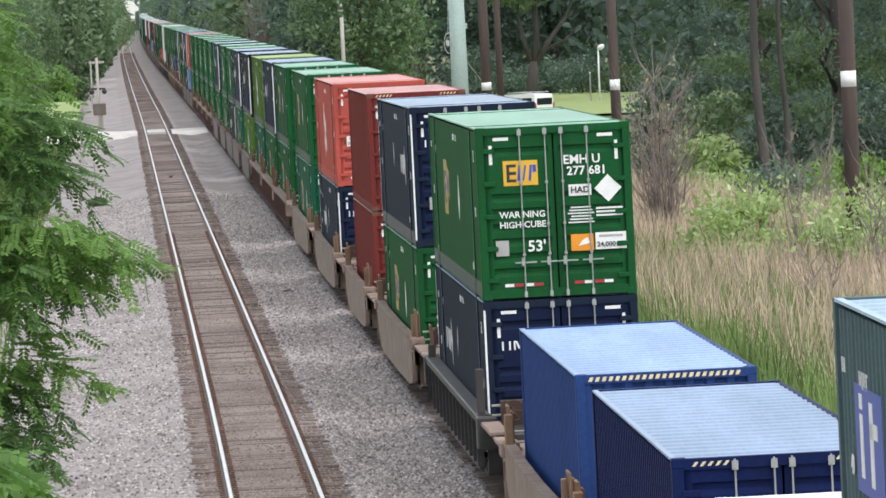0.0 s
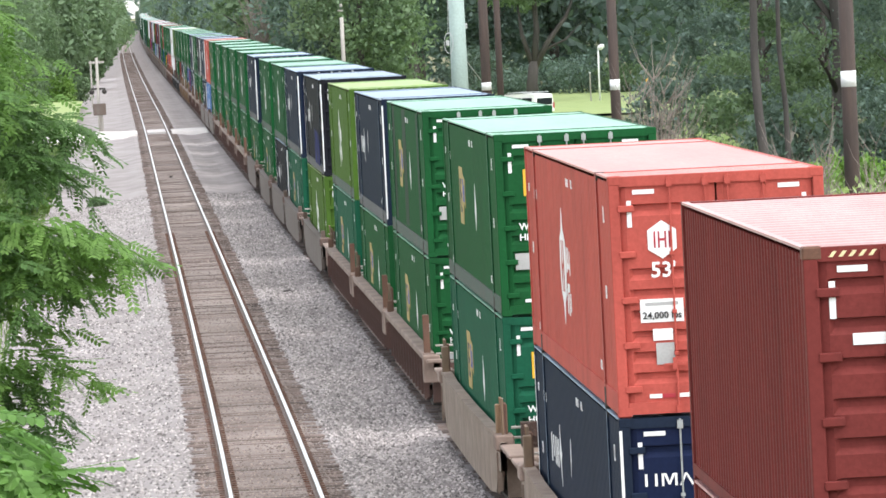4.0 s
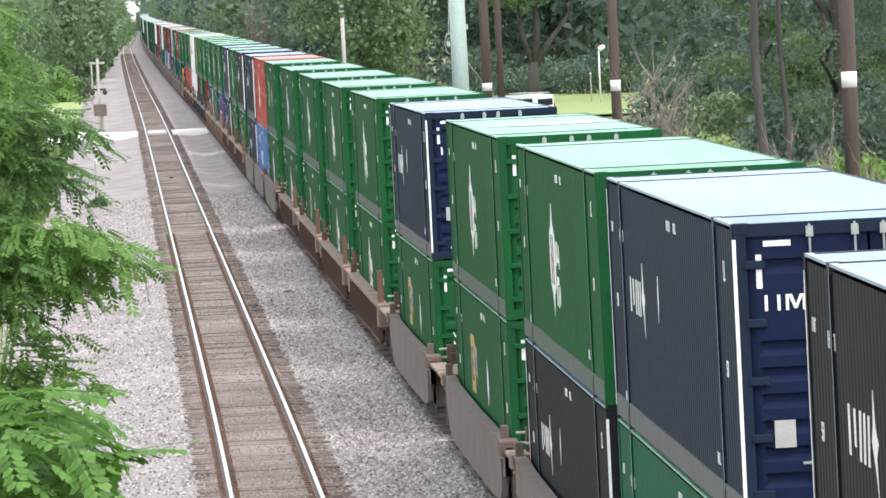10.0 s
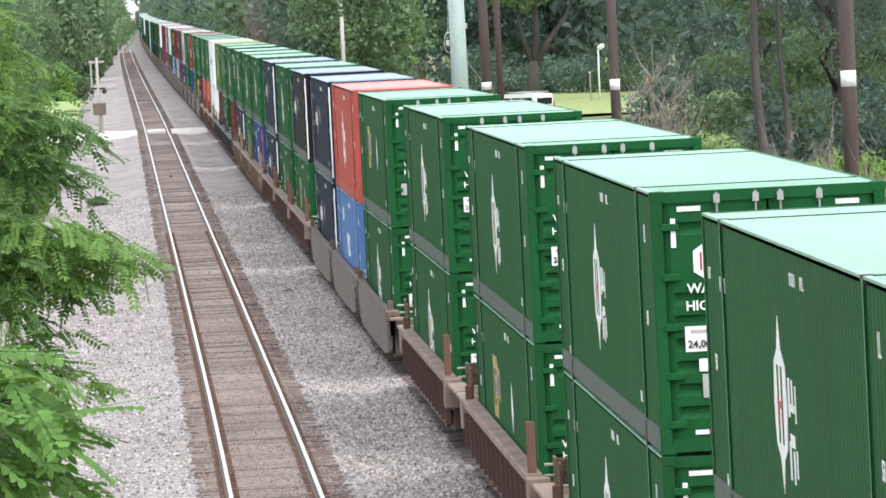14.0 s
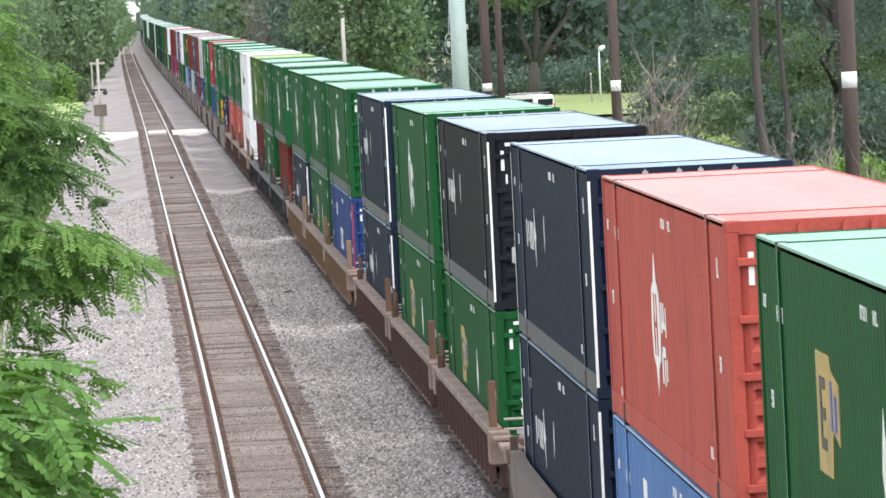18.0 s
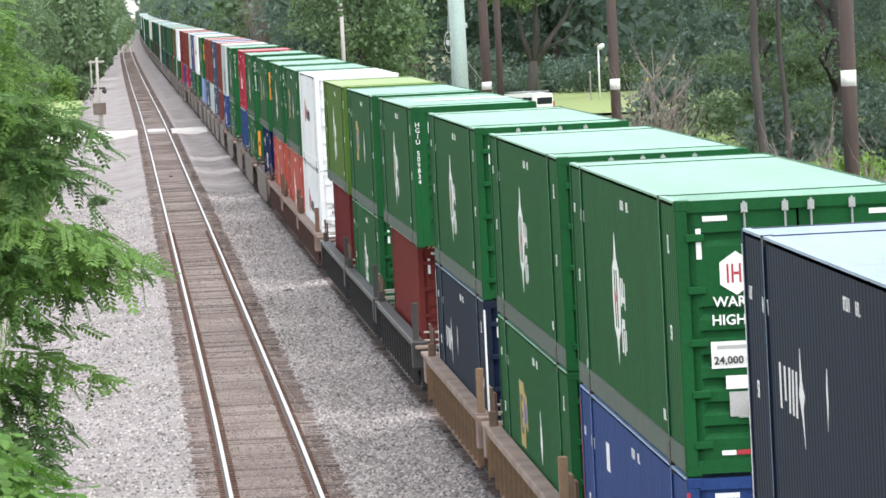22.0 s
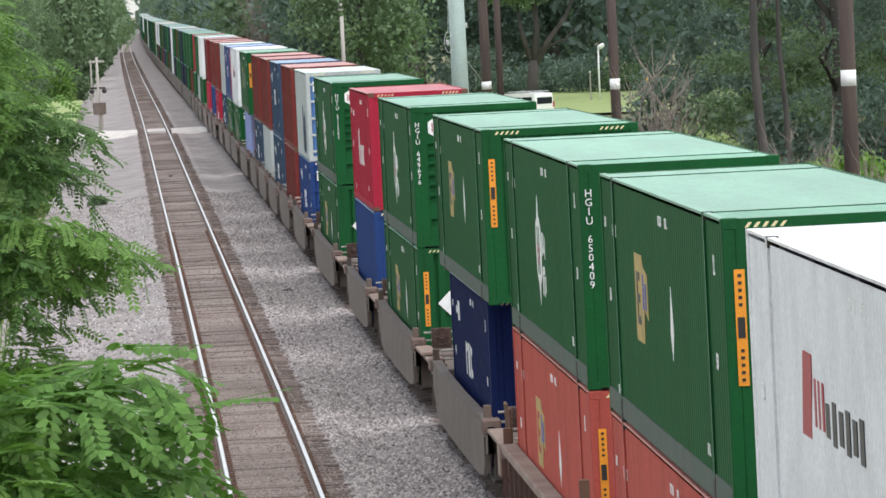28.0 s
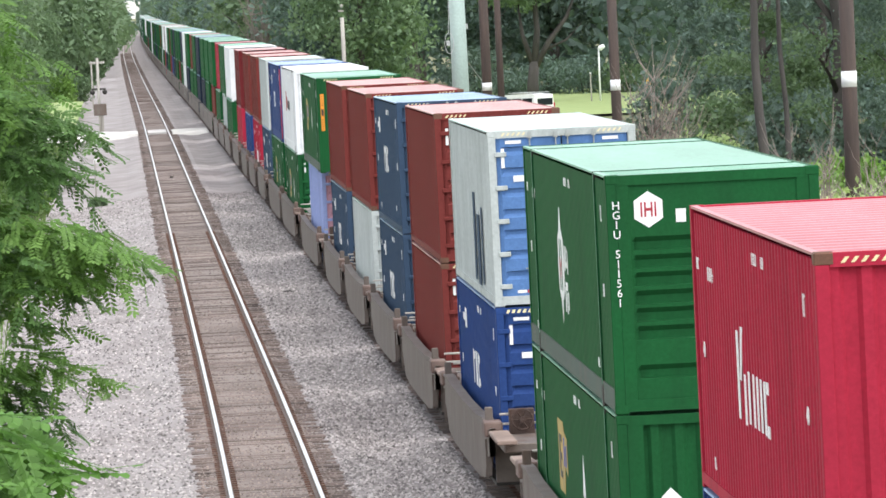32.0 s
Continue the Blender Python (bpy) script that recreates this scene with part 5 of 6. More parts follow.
def tree(height, crown, mat, seed, label, n=60, per=110, leaf=0.3, low=0.25, lean=0.0, limbs=4, clump=0.2, trunk=1.0):
    rng, rnd = np.random.default_rng(seed), random.Random(seed)
    t = thing("tree", pose(0, 0, 0), label, "tree", "trees beside the railway")
    r0 = (0.016 * height + 0.05) * trunk
    path = [(lean * z * z / height + 0.12 * math.sin(z * 0.7 + seed), 0.1 * math.cos(z * 0.5 + seed), z) for z in [height * k / 8 for k in range(8)]]
    path[0] = (0, 0, -0.7)
    smooth(part("trunk", tube(path, [r0 * (1.25 - 0.9 * k / 8) for k in range(8)], 8), BARK, t))
    for k in range(limbs):
        h = height * rnd.uniform(0.22, 0.6)
        a = rnd.uniform(0, 6.28)
        L = crown * rnd.uniform(0.6, 0.95)
        x0 = lean * h * h / height
        smooth(part("limb", tube([(x0, 0, h), (x0 + math.cos(a) * L * 0.4, math.sin(a) * L * 0.4, h + L * 0.45), (x0 + math.cos(a + 0.2) * L * 0.75, math.sin(a + 0.2) * L * 0.75, h + L * 0.7), (x0 + math.cos(a + 0.1) * L, math.sin(a + 0.1) * L, h + L * 0.9)], [r0 * 0.5, r0 * 0.35, r0 * 0.22, r0 * 0.08], 6), BARK, t))
    zc = height * (0.5 + low / 2)
    pts = clumps(rng, n, per, crown * clump, (crown, crown, height * (0.5 - low / 2), zc))
    part("crown", leaf_mesh("crown", pts, leaf, mat, rng), None, t)
    return t


def scatter_trees(kinds, spots, rnd):
    used = set()
    for i, (x, y) in enumerate(spots):
        k = kinds[i % len(kinds)]
        m = pose(x, y, ground_height(x, y), 0, 0, rnd.uniform(0, 360) if k not in used else 0)
        if k in used:
            ob = copy_thing(k, m)
        else:
            ob = k
            ob.matrix_basis = m
            used.add(k)
        s = rnd.uniform(0.85, 1.15)
        ob.scale = (s, s, s * rnd.uniform(0.95, 1.1))


rnd = random.Random(3)
oak = [tree(15, 4.6, LEAF_SHADED, 11, "tall dark green broadleaf tree at the wood's edge", 95, 110, 0.3, 0.12),
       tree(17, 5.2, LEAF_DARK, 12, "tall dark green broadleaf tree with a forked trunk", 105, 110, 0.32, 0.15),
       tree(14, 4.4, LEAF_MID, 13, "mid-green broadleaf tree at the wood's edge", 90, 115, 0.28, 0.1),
       tree(18, 4.4, LEAF_SHADED, 14, "slender dark tree with a bare lower trunk", 80, 110, 0.3, 0.3, 0.05)]
right = []
for y, x in ((239.94, 33), (249.24, 29.5), (260.4, 36.5), (271.56, 31.5), (282.72, 38), (292.95, 33.5), (306.9, 38.5), (320.85, 36.5), (327.36, 43), (348.75, 41), (367.35, 47), (383.16, 52), (265.05, 27.8)):
    right.append((x + rnd.uniform(-0.5, 0.5), y))
for y, x in ((492.9, 30), (502.2, 36), (509.64, 42), (517.08, 48), (534.75, 33), (544.05, 40), (558, 52), (520.8, 26), (483.6, 22), (497.55, 18), (534.75, 19), (576.6, 23), (437.1, 17.5), (469.65, 17.2), (409.2, 16.6), (423.15, 20.5)):
    right.append((x + rnd.uniform(-0.5, 0.5), y))
y = 595
while y < 1953:
    right.append((13.5 + bend(y) + rnd.uniform(0, 2.5) + (5 if y < 744 else 3) * rnd.random(), y))
    y += rnd.uniform(17, 31) * (1 if y < 1020 else 1.8)
near_oak = [tree(15, 4.2, LEAF_DARK, 31, "tall dark green broadleaf tree at the wood's edge", 74, 300, 0.15, 0.02, clump=0.1), tree(16, 4.4, LEAF_MID, 32, "grey-green broadleaf tree at the wood's edge", 70, 300, 0.15, 0.05, clump=0.1),
            tree(17, 3.8, LEAF_DARK, 33, "slender tree with a bare pale trunk", 60, 260, 0.15, 0.4, -0.08, clump=0.1)]
scatter_trees(near_oak, [p for p in right if p[1] < 390], rnd)
scatter_trees(oak, [p for p in right if 390 <= p[1] < 595], rnd)
for x, y, h, lean in ((24.6, 232.5, 17, -0.05), (25.75, 235.3, 18, 0.0)):
    t = tree(h, 3.6, LEAF_DARK, int(x * 10), "slender tree with a bare lower trunk", 40, 110, 0.22, 0.62, lean, 2 if y > 400 else 0, 0.2, 1.0 if y > 400 else 0.55 if x < 25 or x > 28 else 0.3)
    t.matrix_basis = pose(x, y, ground_height(x, y))
# old tree with spreading limbs behind the lawn
rng = np.random.default_rng(77)
spread = thing("tree", pose(30.48, 446.4, ground_height(30.48, 446.4)), "old tree with a thick trunk and spreading bare limbs", "tree", "trees beside the railway")
for name, pts, r in (("trunk", ((0, 0, -0.5), (0, 0, 1.6), (0.2, 0, 3.2)), (0.55, 0.42, 0.36)), ("limb", ((0.15, 0, 2.6), (0.5, 0, 5.5), (0.4, 0, 8.2), (0.9, 0, 11)), (0.3, 0.22, 0.15, 0.06)), ("limb", ((0.2, 0, 2.7), (1.3, -0.2, 4.6), (2.7, -0.3, 6.4), (3.6, 0, 8.6)), (0.25, 0.2, 0.14, 0.05)), ("limb", ((0.1, 0, 2.9), (-0.6, 0, 5.2), (-0.8, 0.2, 7.5)), (0.22, 0.15, 0.06)), ("limb", ((1.0, -0.2, 4.0), (2.6, -0.4, 4.7), (3.8, -0.4, 5.9)), (0.1, 0.07, 0.03))):
    smooth(part(name, tube(list(pts), list(r), 8), BARK, spread))
part("crown", leaf_mesh("crown", clumps(rng, 70, 110, 0.7, (5.0, 3.0, 3.2, 10.2)), 0.26, LEAF_MID, rng), None, spread)
far_oak = [tree(15, 4.6, LEAF_DARK, 15, "distant dark green tree along the line", 46, 60, 0.6, 0.0, limbs=1), tree(14, 4.4, LEAF_MID, 16, "distant green tree along the line", 44, 60, 0.6, 0.0, limbs=1)]
scatter_trees(far_oak, [p for p in right if p[1] >= 595], rnd)
linden = [tree(10, 3.3, LEAF_LINDEN, 21, "bright yellow-green locust tree beside the gravel", 80, 330, 0.1, -0.1, clump=0.14),
          tree(11, 3.6, LEAF_MID, 22, "dark green broadleaf tree overhanging the gravel", 90, 220, 0.15, -0.1, clump=0.14)]
left = [(-5.7, 109.74), (-6.0, 139.5), (-6.2, 176.7), (-6.4, 219.48), (-6.8, 265.05), (-7.3, 306.9), (-8.5, 362.7), (-12.5, 446.4), (-11.5, 483.6), (-10.5, 520.8), (-8.5, 562.65), (-6.8, 609.15), (-4.2, 664.95), (-4.4, 734.7)]
y = 790
while y < 1953:
    left.append((-2.9 + bend(y) + rnd.uniform(-1.2, 0.3), y))
    y += rnd.uniform(20, 37) * (1 if y < 1116 else 1.7)
scatter_trees(linden[:1], [p for p in left if p[1] < 230], rnd)
scatter_trees(linden[1:], [p for p in left if 230 <= p[1] < 595], rnd)
far_linden = [tree(17, 3.8, LEAF_MID, 23, "distant green tree overhanging the line", 70, 60, 0.5, -0.1, limbs=1)]
scatter_trees(far_linden, [p for p in left if p[1] >= 595], rnd)

# dense woods behind the first rows, their inner shade put into the leaf colour
rng = np.random.default_rng(8)
n = 46000
yy = np.concatenate([rng.uniform(279, 595, 26000), rng.uniform(595, 2140, 10000), rng.uniform(149, 2140, 10000)])
xx = np.concatenate([rng.uniform(0, 16, 26000) + np.interp(yy[:26000], [279, 390, 484, 595], [37, 48, 36, 24]), rng.uniform(19, 32, 10000), rng.uniform(-24, -9, 10000)])
zz = rng.uniform(0, 1, n) ** 0.9 * 17 - 0.5
woods = part("far_woods", leaf_mesh("far_woods", np.stack([xx, yy, zz], -1), 0.7, LEAF_SHADED, rng), None)
tagged(woods, "dense dark green woodland behind the railway", "woods", kind="stuff")
back = part("wooded_skyline", leaf_mesh("wooded_skyline", np.stack([np.where(rng.random(9000) < 0.3, rng.uniform(-160, 6.5, 9000), rng.uniform(10.5, 420, 9000)), rng.uniform(2140, 2510, 9000), rng.uniform(-1, 1, 9000) ** 2 * 16], -1), 5.0, LEAF_DARK, rng), None)
tagged(back, "distant dark green tree line on the horizon", "woods", kind="stuff")


def shrub(name, x, y, w, h, mat, seed, label, leaf=0.12, n=26, per=70, z=None):
    rng = np.random.default_rng(seed)
    s = thing(name, pose(x, y, ground_height(x, y) if z is None else z), label, "shrub", "shrubs beside the railway")
    bm = bmesh.new()
    for k in range(7):
        a = k * 0.9 + seed
        tube([(0, 0, -0.1), (math.cos(a) * w * 0.2, math.sin(a) * w * 0.2, h * 0.4), (math.cos(a) * w * 0.4, math.sin(a) * w * 0.4, h * 0.8)], [0.03, 0.02, 0.008], 5, bm)
    part("branchwork", bm, BARK, s)
    part("foliage", leaf_mesh("foliage", clumps(rng, n, per, w * 0.16, (w * 0.5, w * 0.5, h * 0.45, h * 0.52)), leaf, mat, rng), None, s)
    return s


for i, (x, y, w, h, m, lab) in enumerate([
        (17.3, 169.26, 2.2, 3.4, LEAF_LIGHT, "pale green flowering shrub among the reeds"), (17.7, 146.94, 2.4, 4.1, LEAF_PALE, "pale green flowering shrub in front of the utility pole"), (18.9, 149.73, 2.4, 4.0, LEAF_PALE, "pale green shrub beside the utility pole"), (16.1, 161.82, 2.2, 3.6, LEAF_PALE, "pale green flowering shrub among the reeds"), (15.3, 158.1, 1.6, 3.4, LEAF_PALE, "pale green flowering shrub among the reeds"), (18.6, 163.68, 2.0, 3.3, LEAF_PALE, "pale green shrub among the reeds"), (19.8, 158.1, 2.4, 3.6, LEAF_LIGHT, "pale green shrub beside the utility pole"),
        (20.9, 154.38, 2.2, 3.2, LEAF_LIGHT, "pale green shrub at the reeds' edge"), (18.8, 176.7, 2.4, 3.4, LEAF_PALE, "pale green shrub behind the reeds"), (21.4, 165.54, 2.6, 3.5, LEAF_PALE, "pale green shrub behind the reeds"),
        (20.6, 215.76, 2.6, 2.6, LEAF_PALE, "pale green weeds behind the reeds"), (22.6, 221.34, 2.8, 2.8, LEAF_PALE, "pale green weeds behind the reeds"), (24.6, 219.48, 2.8, 2.6, LEAF_LIGHT, "pale green weeds below the wood"), (26.6, 223.2, 2.8, 2.9, LEAF_LIGHT, "pale green weeds below the wood"), (28.6, 221.34, 2.8, 2.6, LEAF_LIGHT, "pale green weeds below the wood"), (22.4, 186, 2.4, 2.8, LEAF_PALE, "pale green weeds behind the reeds"), (24.2, 191.58, 2.6, 2.8, LEAF_PALE, "pale green weeds behind the reeds"), (22.8, 172.98, 2.4, 3.2, LEAF_PALE, "pale green weeds behind the reeds"),
        (23.0, 238.08, 2.4, 3.6, LEAF_PALE, "young bright green shrub at the wood's edge"), (22.0, 232.5, 2.0, 2.4, LEAF_PALE, "young bright green shrub at the wood's edge"),
        (27.2, 249.24, 3.2, 4.2, LEAF_DARK, "dark green thicket under the trees"), (29.5, 243.66, 3.2, 3.8, LEAF_DARK, "dark green thicket under the trees"), (25.2, 255.75, 3.0, 4.4, LEAF_MID, "green thicket under the trees"),
        (31.5, 239.94, 3.4, 4.0, LEAF_DARK, "dark green thicket under the trees"), (24.0, 271.56, 3.2, 5.0, LEAF_DARK, "dark green thicket beside the wood"), (33.4, 234.36, 3.2, 4.0, LEAF_MID, "green thicket under the trees"), (22.5, 209.25, 2.6, 3.4, LEAF_DARK, "dark green shrub behind the reeds"),
        (31.0, 478.95, 4.0, 2.4, LEAF_DARK, "rounded green bush behind the lawn"), (33.8, 476.16, 4.2, 2.9, LEAF_DARK, "rounded dark green bush behind the lawn"), (36.2, 472.44, 4.2, 3.1, LEAF_DARK, "rounded dark green bush behind the lawn"), (28.6, 483.6, 4.0, 4.0, LEAF_DARK, "dark bush behind the lawn"), (39.5, 469.65, 4.2, 2.6, LEAF_MID, "rounded green bush behind the lawn"),
        (-3.4, 569.16, 2.2, 3.0, LEAF_MID, "grey-green bush beside the crossing"), (-4.8, 563.58, 2.6, 3.4, LEAF_LIGHT, "grey-green bush beside the crossing"), (-5.9, 571.95, 2.4, 2.9, LEAF_MID, "green bush beside the crossing"),
        (-3.6, 306.9, 1.6, 1.2, LEAF_MID, "low weeds on the gravel's edge"), (-4.2, 269.7, 1.8, 1.4, LEAF_LIGHT, "low weeds on the gravel's edge"), (-1.0, 275.28, 0.5, 0.35, LEAF_MID, "small weed tuft on the gravel")]):
    shrub("shrub", x, y, w, h, m, 40 + i, lab, 0.14 if y < 223 else 0.2, 26, 80, -0.5 if -4.3 < x < 0 else None)


def bare_shrub(x, y, h, w, seed, label, z=None, stems=11, thick=1.0):
    r = random.Random(seed)
    s = thing("bare_shrub", pose(x, y, ground_height(x, y) if z is None else z), label, "shrub", "dead shrubs among the reeds")
    for k in range(stems):
        bm = bmesh.new()
        a, lean = r.uniform(0, 6.28), r.uniform(0.1, 0.5) * w
        hh = h * r.uniform(0.6, 1.05)
        p = [(0.1 * math.cos(a), 0.1 * math.sin(a), -0.1)]
        for j in range(1, 6):
            f = j / 5
            p.append((math.cos(a) * lean * f + r.uniform(-0.06, 0.06) * h * 0.4, math.sin(a) * lean * f + r.uniform(-0.05, 0.05), hh * f))
        tube(p, [v * thick for v in (0.035, 0.03, 0.024, 0.018, 0.012, 0.005)], 5, bm)
        for j in range(9):
            q = Vector(p[r.randint(2, 5)])
            b = r.uniform(0, 6.28)
            l = r.uniform(0.3, 0.9) * h * 0.25
            tube([q, q + Vector((math.cos(b) * l * 0.5, math.sin(b) * l * 0.5, l * 0.5)), q + Vector((math.cos(b) * l * 0.8, math.sin(b) * l * 0.8, l * 1.1))], [0.012 * thick, 0.009 * thick, 0.004 * thick], 4, bm)
        part("stem", bm, TWIG, s)
    return s


bare_shrub(15.7, 176.7, 6.3, 1.6, 1, "tall grey-brown leafless shrub standing in the reeds", stems=46)
bare_shrub(13.4, 540, 11.5, 5.0, 61, "tall brown leafless tree beside the line", stems=26, thick=3.0)
bare_shrub(16.6, 148.8, 4.8, 1.8, 2, "grey leafless shrub in front of the utility pole")
bare_shrub(17.6, 139.5, 4.6, 2.0, 3, "grey leafless shrub in front of the utility pole")
bare_shrub(18.0, 145.08, 5.0, 1.2, 4, "grey leafless shrub beside the utility pole", stems=7)
bare_shrub(20.71, 181.35, 4.6, 2.2, 21, "pale leafless shrub in front of the wood", stems=12)
bare_shrub(20.78, 172.05, 4.4, 1.8, 22, "pale leafless shrub around the utility pole", stems=9)
bare_shrub(14.6, 132.06, 3.4, 2.4, 5, "pale dead branches leaning in the reeds", stems=8)
bare_shrub(15.6, 124.62, 3.2, 2.6, 6, "pale dead branches leaning in the reeds", stems=8)


def reeds(name, n, xr, yr, hr, mat, seed, label, keep):
    rng = np.random.default_rng(seed)
    x, y = rng.uniform(*xr, n), rng.uniform(*yr, n)
    ok = np.array([keep(a, b) for a, b in zip(x, y)])
    x, y = x[ok], y[ok]
    n = len(x)
    z = np.array([ground_height(a, b) for a, b in zip(x, y)])
    h = rng.uniform(*hr, n)
    w = rng.uniform(0.012, 0.03, n)
    lx, ly = rng.normal(0, 0.14, n) * h, rng.normal(0, 0.1, n) * h
    a = rng.uniform(-0.7, 0.7, n)
    wx, wy = np.cos(a) * w, np.sin(a) * w
    v = np.stack([np.stack([x - wx, y - wy, z], -1), np.stack([x + wx, y + wy, z], -1), np.stack([x + wx + lx * 0.3, y + wy + ly * 0.3, z + h * 0.6], -1), np.stack([x - wx + lx * 0.3, y - wy + ly * 0.3, z + h * 0.6], -1), np.stack([x + lx, y + ly, z + h], -1)], 1).reshape(-1, 3)
    k = 5 * np.arange(n)[:, None]
    f = np.concatenate([k + np.array([[0, 1, 2]]), k + np.array([[0, 2, 3]]), k + np.array([[3, 2, 4]])])
    tagged(part(name, raw(name, v.tolist(), f.tolist(), mat), None), label, "reeds", kind="stuff")


patch = lambda a, b: noise.noise((a * 0.25, b * 0.06, 2)) > -0.25
reeds("dry_reeds", 44000, (11.6, 23), (104, 218.5), (2.0, 3.2), REED, 1, "tan dry reeds with feathery tips in the marsh", lambda a, b: a > 11.4 + (0 if b > 125.5 else 1.2) and a < 21 + (186 - b) * 0.054 and patch(a, b))
reeds("green_reeds", 30000, (11.0, 22), (93, 186), (1.8, 2.9), REEDGREEN, 2, "green marsh grass at the foot of the bank", lambda a, b: a < 15.9 - (b - 121) * 0.0376 or noise.noise((a * 0.3, b * 0.07, 5)) > 0.15)
reeds("verge_grass", 9000, (-7, -3.2), (93, 428), (0.25, 0.7), REEDGREEN, 3, "low green weeds along the gravel's edge", lambda a, b: True)


# ---- poles, mast, lamp and roadside things ----
def utility_pole(x, y, top, r, label, band=None, mat=POLEWOOD, lean=0.0):
    z0 = ground_height(x, y)
    p = thing("utility_pole", pose(x, y, z0), label, "utility pole", "poles along the railway")
    smooth(part("pole", tube([(0, 0, -0.8), (lean * 0.5, 0, (top - z0) * 0.5), (lean, 0, top - z0)], [r, r * 0.93, r * 0.82], 14), mat, p))
    if band is not None:
        f = (band - z0) / (top - z0)
        b = part("reflective_band", tube([(lean * f, 0, band - z0 - 0.2), (lean * f, 0, band - z0 + 0.2)], r * (1 - 0.18 * f) + 0.008, 14), WHITE, p, "white reflective band")
        smooth(b)
    return p


utility_pole(18.3, 152.52, 14, 0.205, "brown creosoted utility pole with a white band", 5.77, lean=0.1)
utility_pole(18.72, 228.78, 14, 0.2, "brown creosoted utility pole with a white band", 4.65)
utility_pole(19.1, 314.34, 14, 0.26, "brown utility pole with a white band beside the mast", 3.48)
p = utility_pole(21.1, 334.8, 14, 0.19, "thin reddish-brown utility pole")
p = utility_pole(14.65, 389.67, 7.15, 0.15, "short grey weathered pole with an insulator", mat=OLDWOOD)
part("insulator", tube([(0.0, 0, 8.0), (0, 0, 8.12), (0, 0, 8.2)], [0.07, 0.1, 0.05], 8), OLDWOOD, p)
part("crossarm", bevel_box(-0.22, 0.12, -0.05, 0.05, 7.72, 7.82, 0.01), OLDWOOD, p)

mast = thing("steel_mast", pose(15.75, 279, ground_height(15.75, 279)), "pale grey-green tapered steel mast with a cable coil", "mast")
smooth(part("shaft", tube([(0, 0, -0.5), (0, 0, 6), (0, 0, 18)], [0.42, 0.375, 0.3], 20), MAST, mast))
cz = 6.1 - ground_height(15.75, 279)
coil = part("cable_coil", tube([(-0.45 + 0.2 * math.cos(a), -0.42, cz + 0.47 * math.sin(a)) for a in [k * 0.3 for k in range(43)]], 0.018, 5), CABLE, mast, "loose coil of grey cable")
part("cable", tube([(-0.47, -0.42, cz + 0.4), (-0.43, -0.42, cz + 1.2), (-0.36, -0.42, cz + 3.5), (-0.33, -0.4, cz + 9)], 0.014, 5), CABLE, mast)
part("junction_box", bevel_box(-0.58, -0.42, -0.5, -0.3, cz - 0.12, cz + 0.12, 0.02), ZINC, mast)
part("cable_clamp", bevel_box(0.33, 0.45, -0.1, 0.1, cz + 0.6, cz + 0.85, 0.02), ZINC, mast)
guy = part("guy_wire", tube([(0.4, 0, cz + 0.7), (1.4, 25, cz - 0.6), (3.3, 38, cz - 2.4)], 0.02, 5), CABLE, mast)

lamp = thing("street_lamp", pose(34.65, 437.1, 0.1), "short white street lamp standing on the lawn", "street lamp")
smooth(part("post", tube([(0, 0, -0.3), (0, 0, 2), (0.03, 0, 3.7)], [0.075, 0.065, 0.055], 10), WHITE, lamp))
part("arm", tube([(0.03, 0, 3.65), (0.1, 0, 3.85), (0.28, 0, 3.95)], 0.04, 8), WHITE, lamp)
smooth(part("lamp_head", tube([(0.02, 0, 3.7), (0.12, 0, 3.78), (0.4, 0, 3.95), (0.46, 0, 4.0)], [0.1, 0.2, 0.16, 0.05], 12), WHITE, lamp))
marker = thing("marker_post", pose(34.0, 437.1, 0.1), "thin white marker post on the lawn", "marker post", "marker posts")
part("post", tube([(0, 0, -0.2), (0, 0, 2.0)], 0.05, 8), OLDWOOD, marker)
part("cap", tube([(0, 0, 2.0), (0, 0, 2.1)], 0.06, 8), WHITE, marker)
marker = thing("marker_post", pose(32.4, 372, 0.0), "yellow plastic marker post beside the road", "marker post", "marker posts")
part("post", tube([(0, 0, -0.2), (0, 0, 1.6)], 0.05, 8), OLDWOOD, marker)
part("sleeve", tube([(0, 0, 1.4), (0, 0, 2.7)], 0.065, 8), YELLOW, marker)
rail = thing("guard_rail", pose(39.5, 325.5, 0.3), "low white guard rail seen through the trees", "guard rail")
for k in range(4):
    part("rail_beam", bevel_box(k * 1.6 - 4, k * 1.6 - 2.75, -0.04, 0.04, 1.35, 1.6, 0.02), WHITE, rail)
    part("rail_post", bevel_box(k * 1.6 - 3.5, k * 1.6 - 3.35, 0.041, 0.14, -1.5, 1.6, 0.02), OLDWOOD, rail)

van = thing("van", pose(27.1, 409.2, -0.55, 0, 0, 40), "white parked van with dark windows behind the train", "van")
body = loft([[(x * w, y, z) for x, z in ((-1, 0.35), (-1.02, 0.95), (-0.86, zt), (0.86, zt), (1.02, 0.95), (1, 0.35))] for y, w, zt in ((-2.3, 0.88, 1.7), (-2.2, 0.95, 1.86), (-1.0, 0.97, 1.94), (0.7, 0.97, 1.9), (1.3, 0.95, 1.1), (2.1, 0.9, 1.0), (2.3, 0.8, 0.9))], close=True)
body.faces.new([v for v in body.verts if abs(v.co.y + 2.3) < 1e-4])
smooth_me = part("body", body, VANWHITE, van)
part("rear_window", bevel_box(-0.7, 0.7, -2.33, -2.25, 1.15, 1.6, 0.03), GLASS, van, "dark rear window")
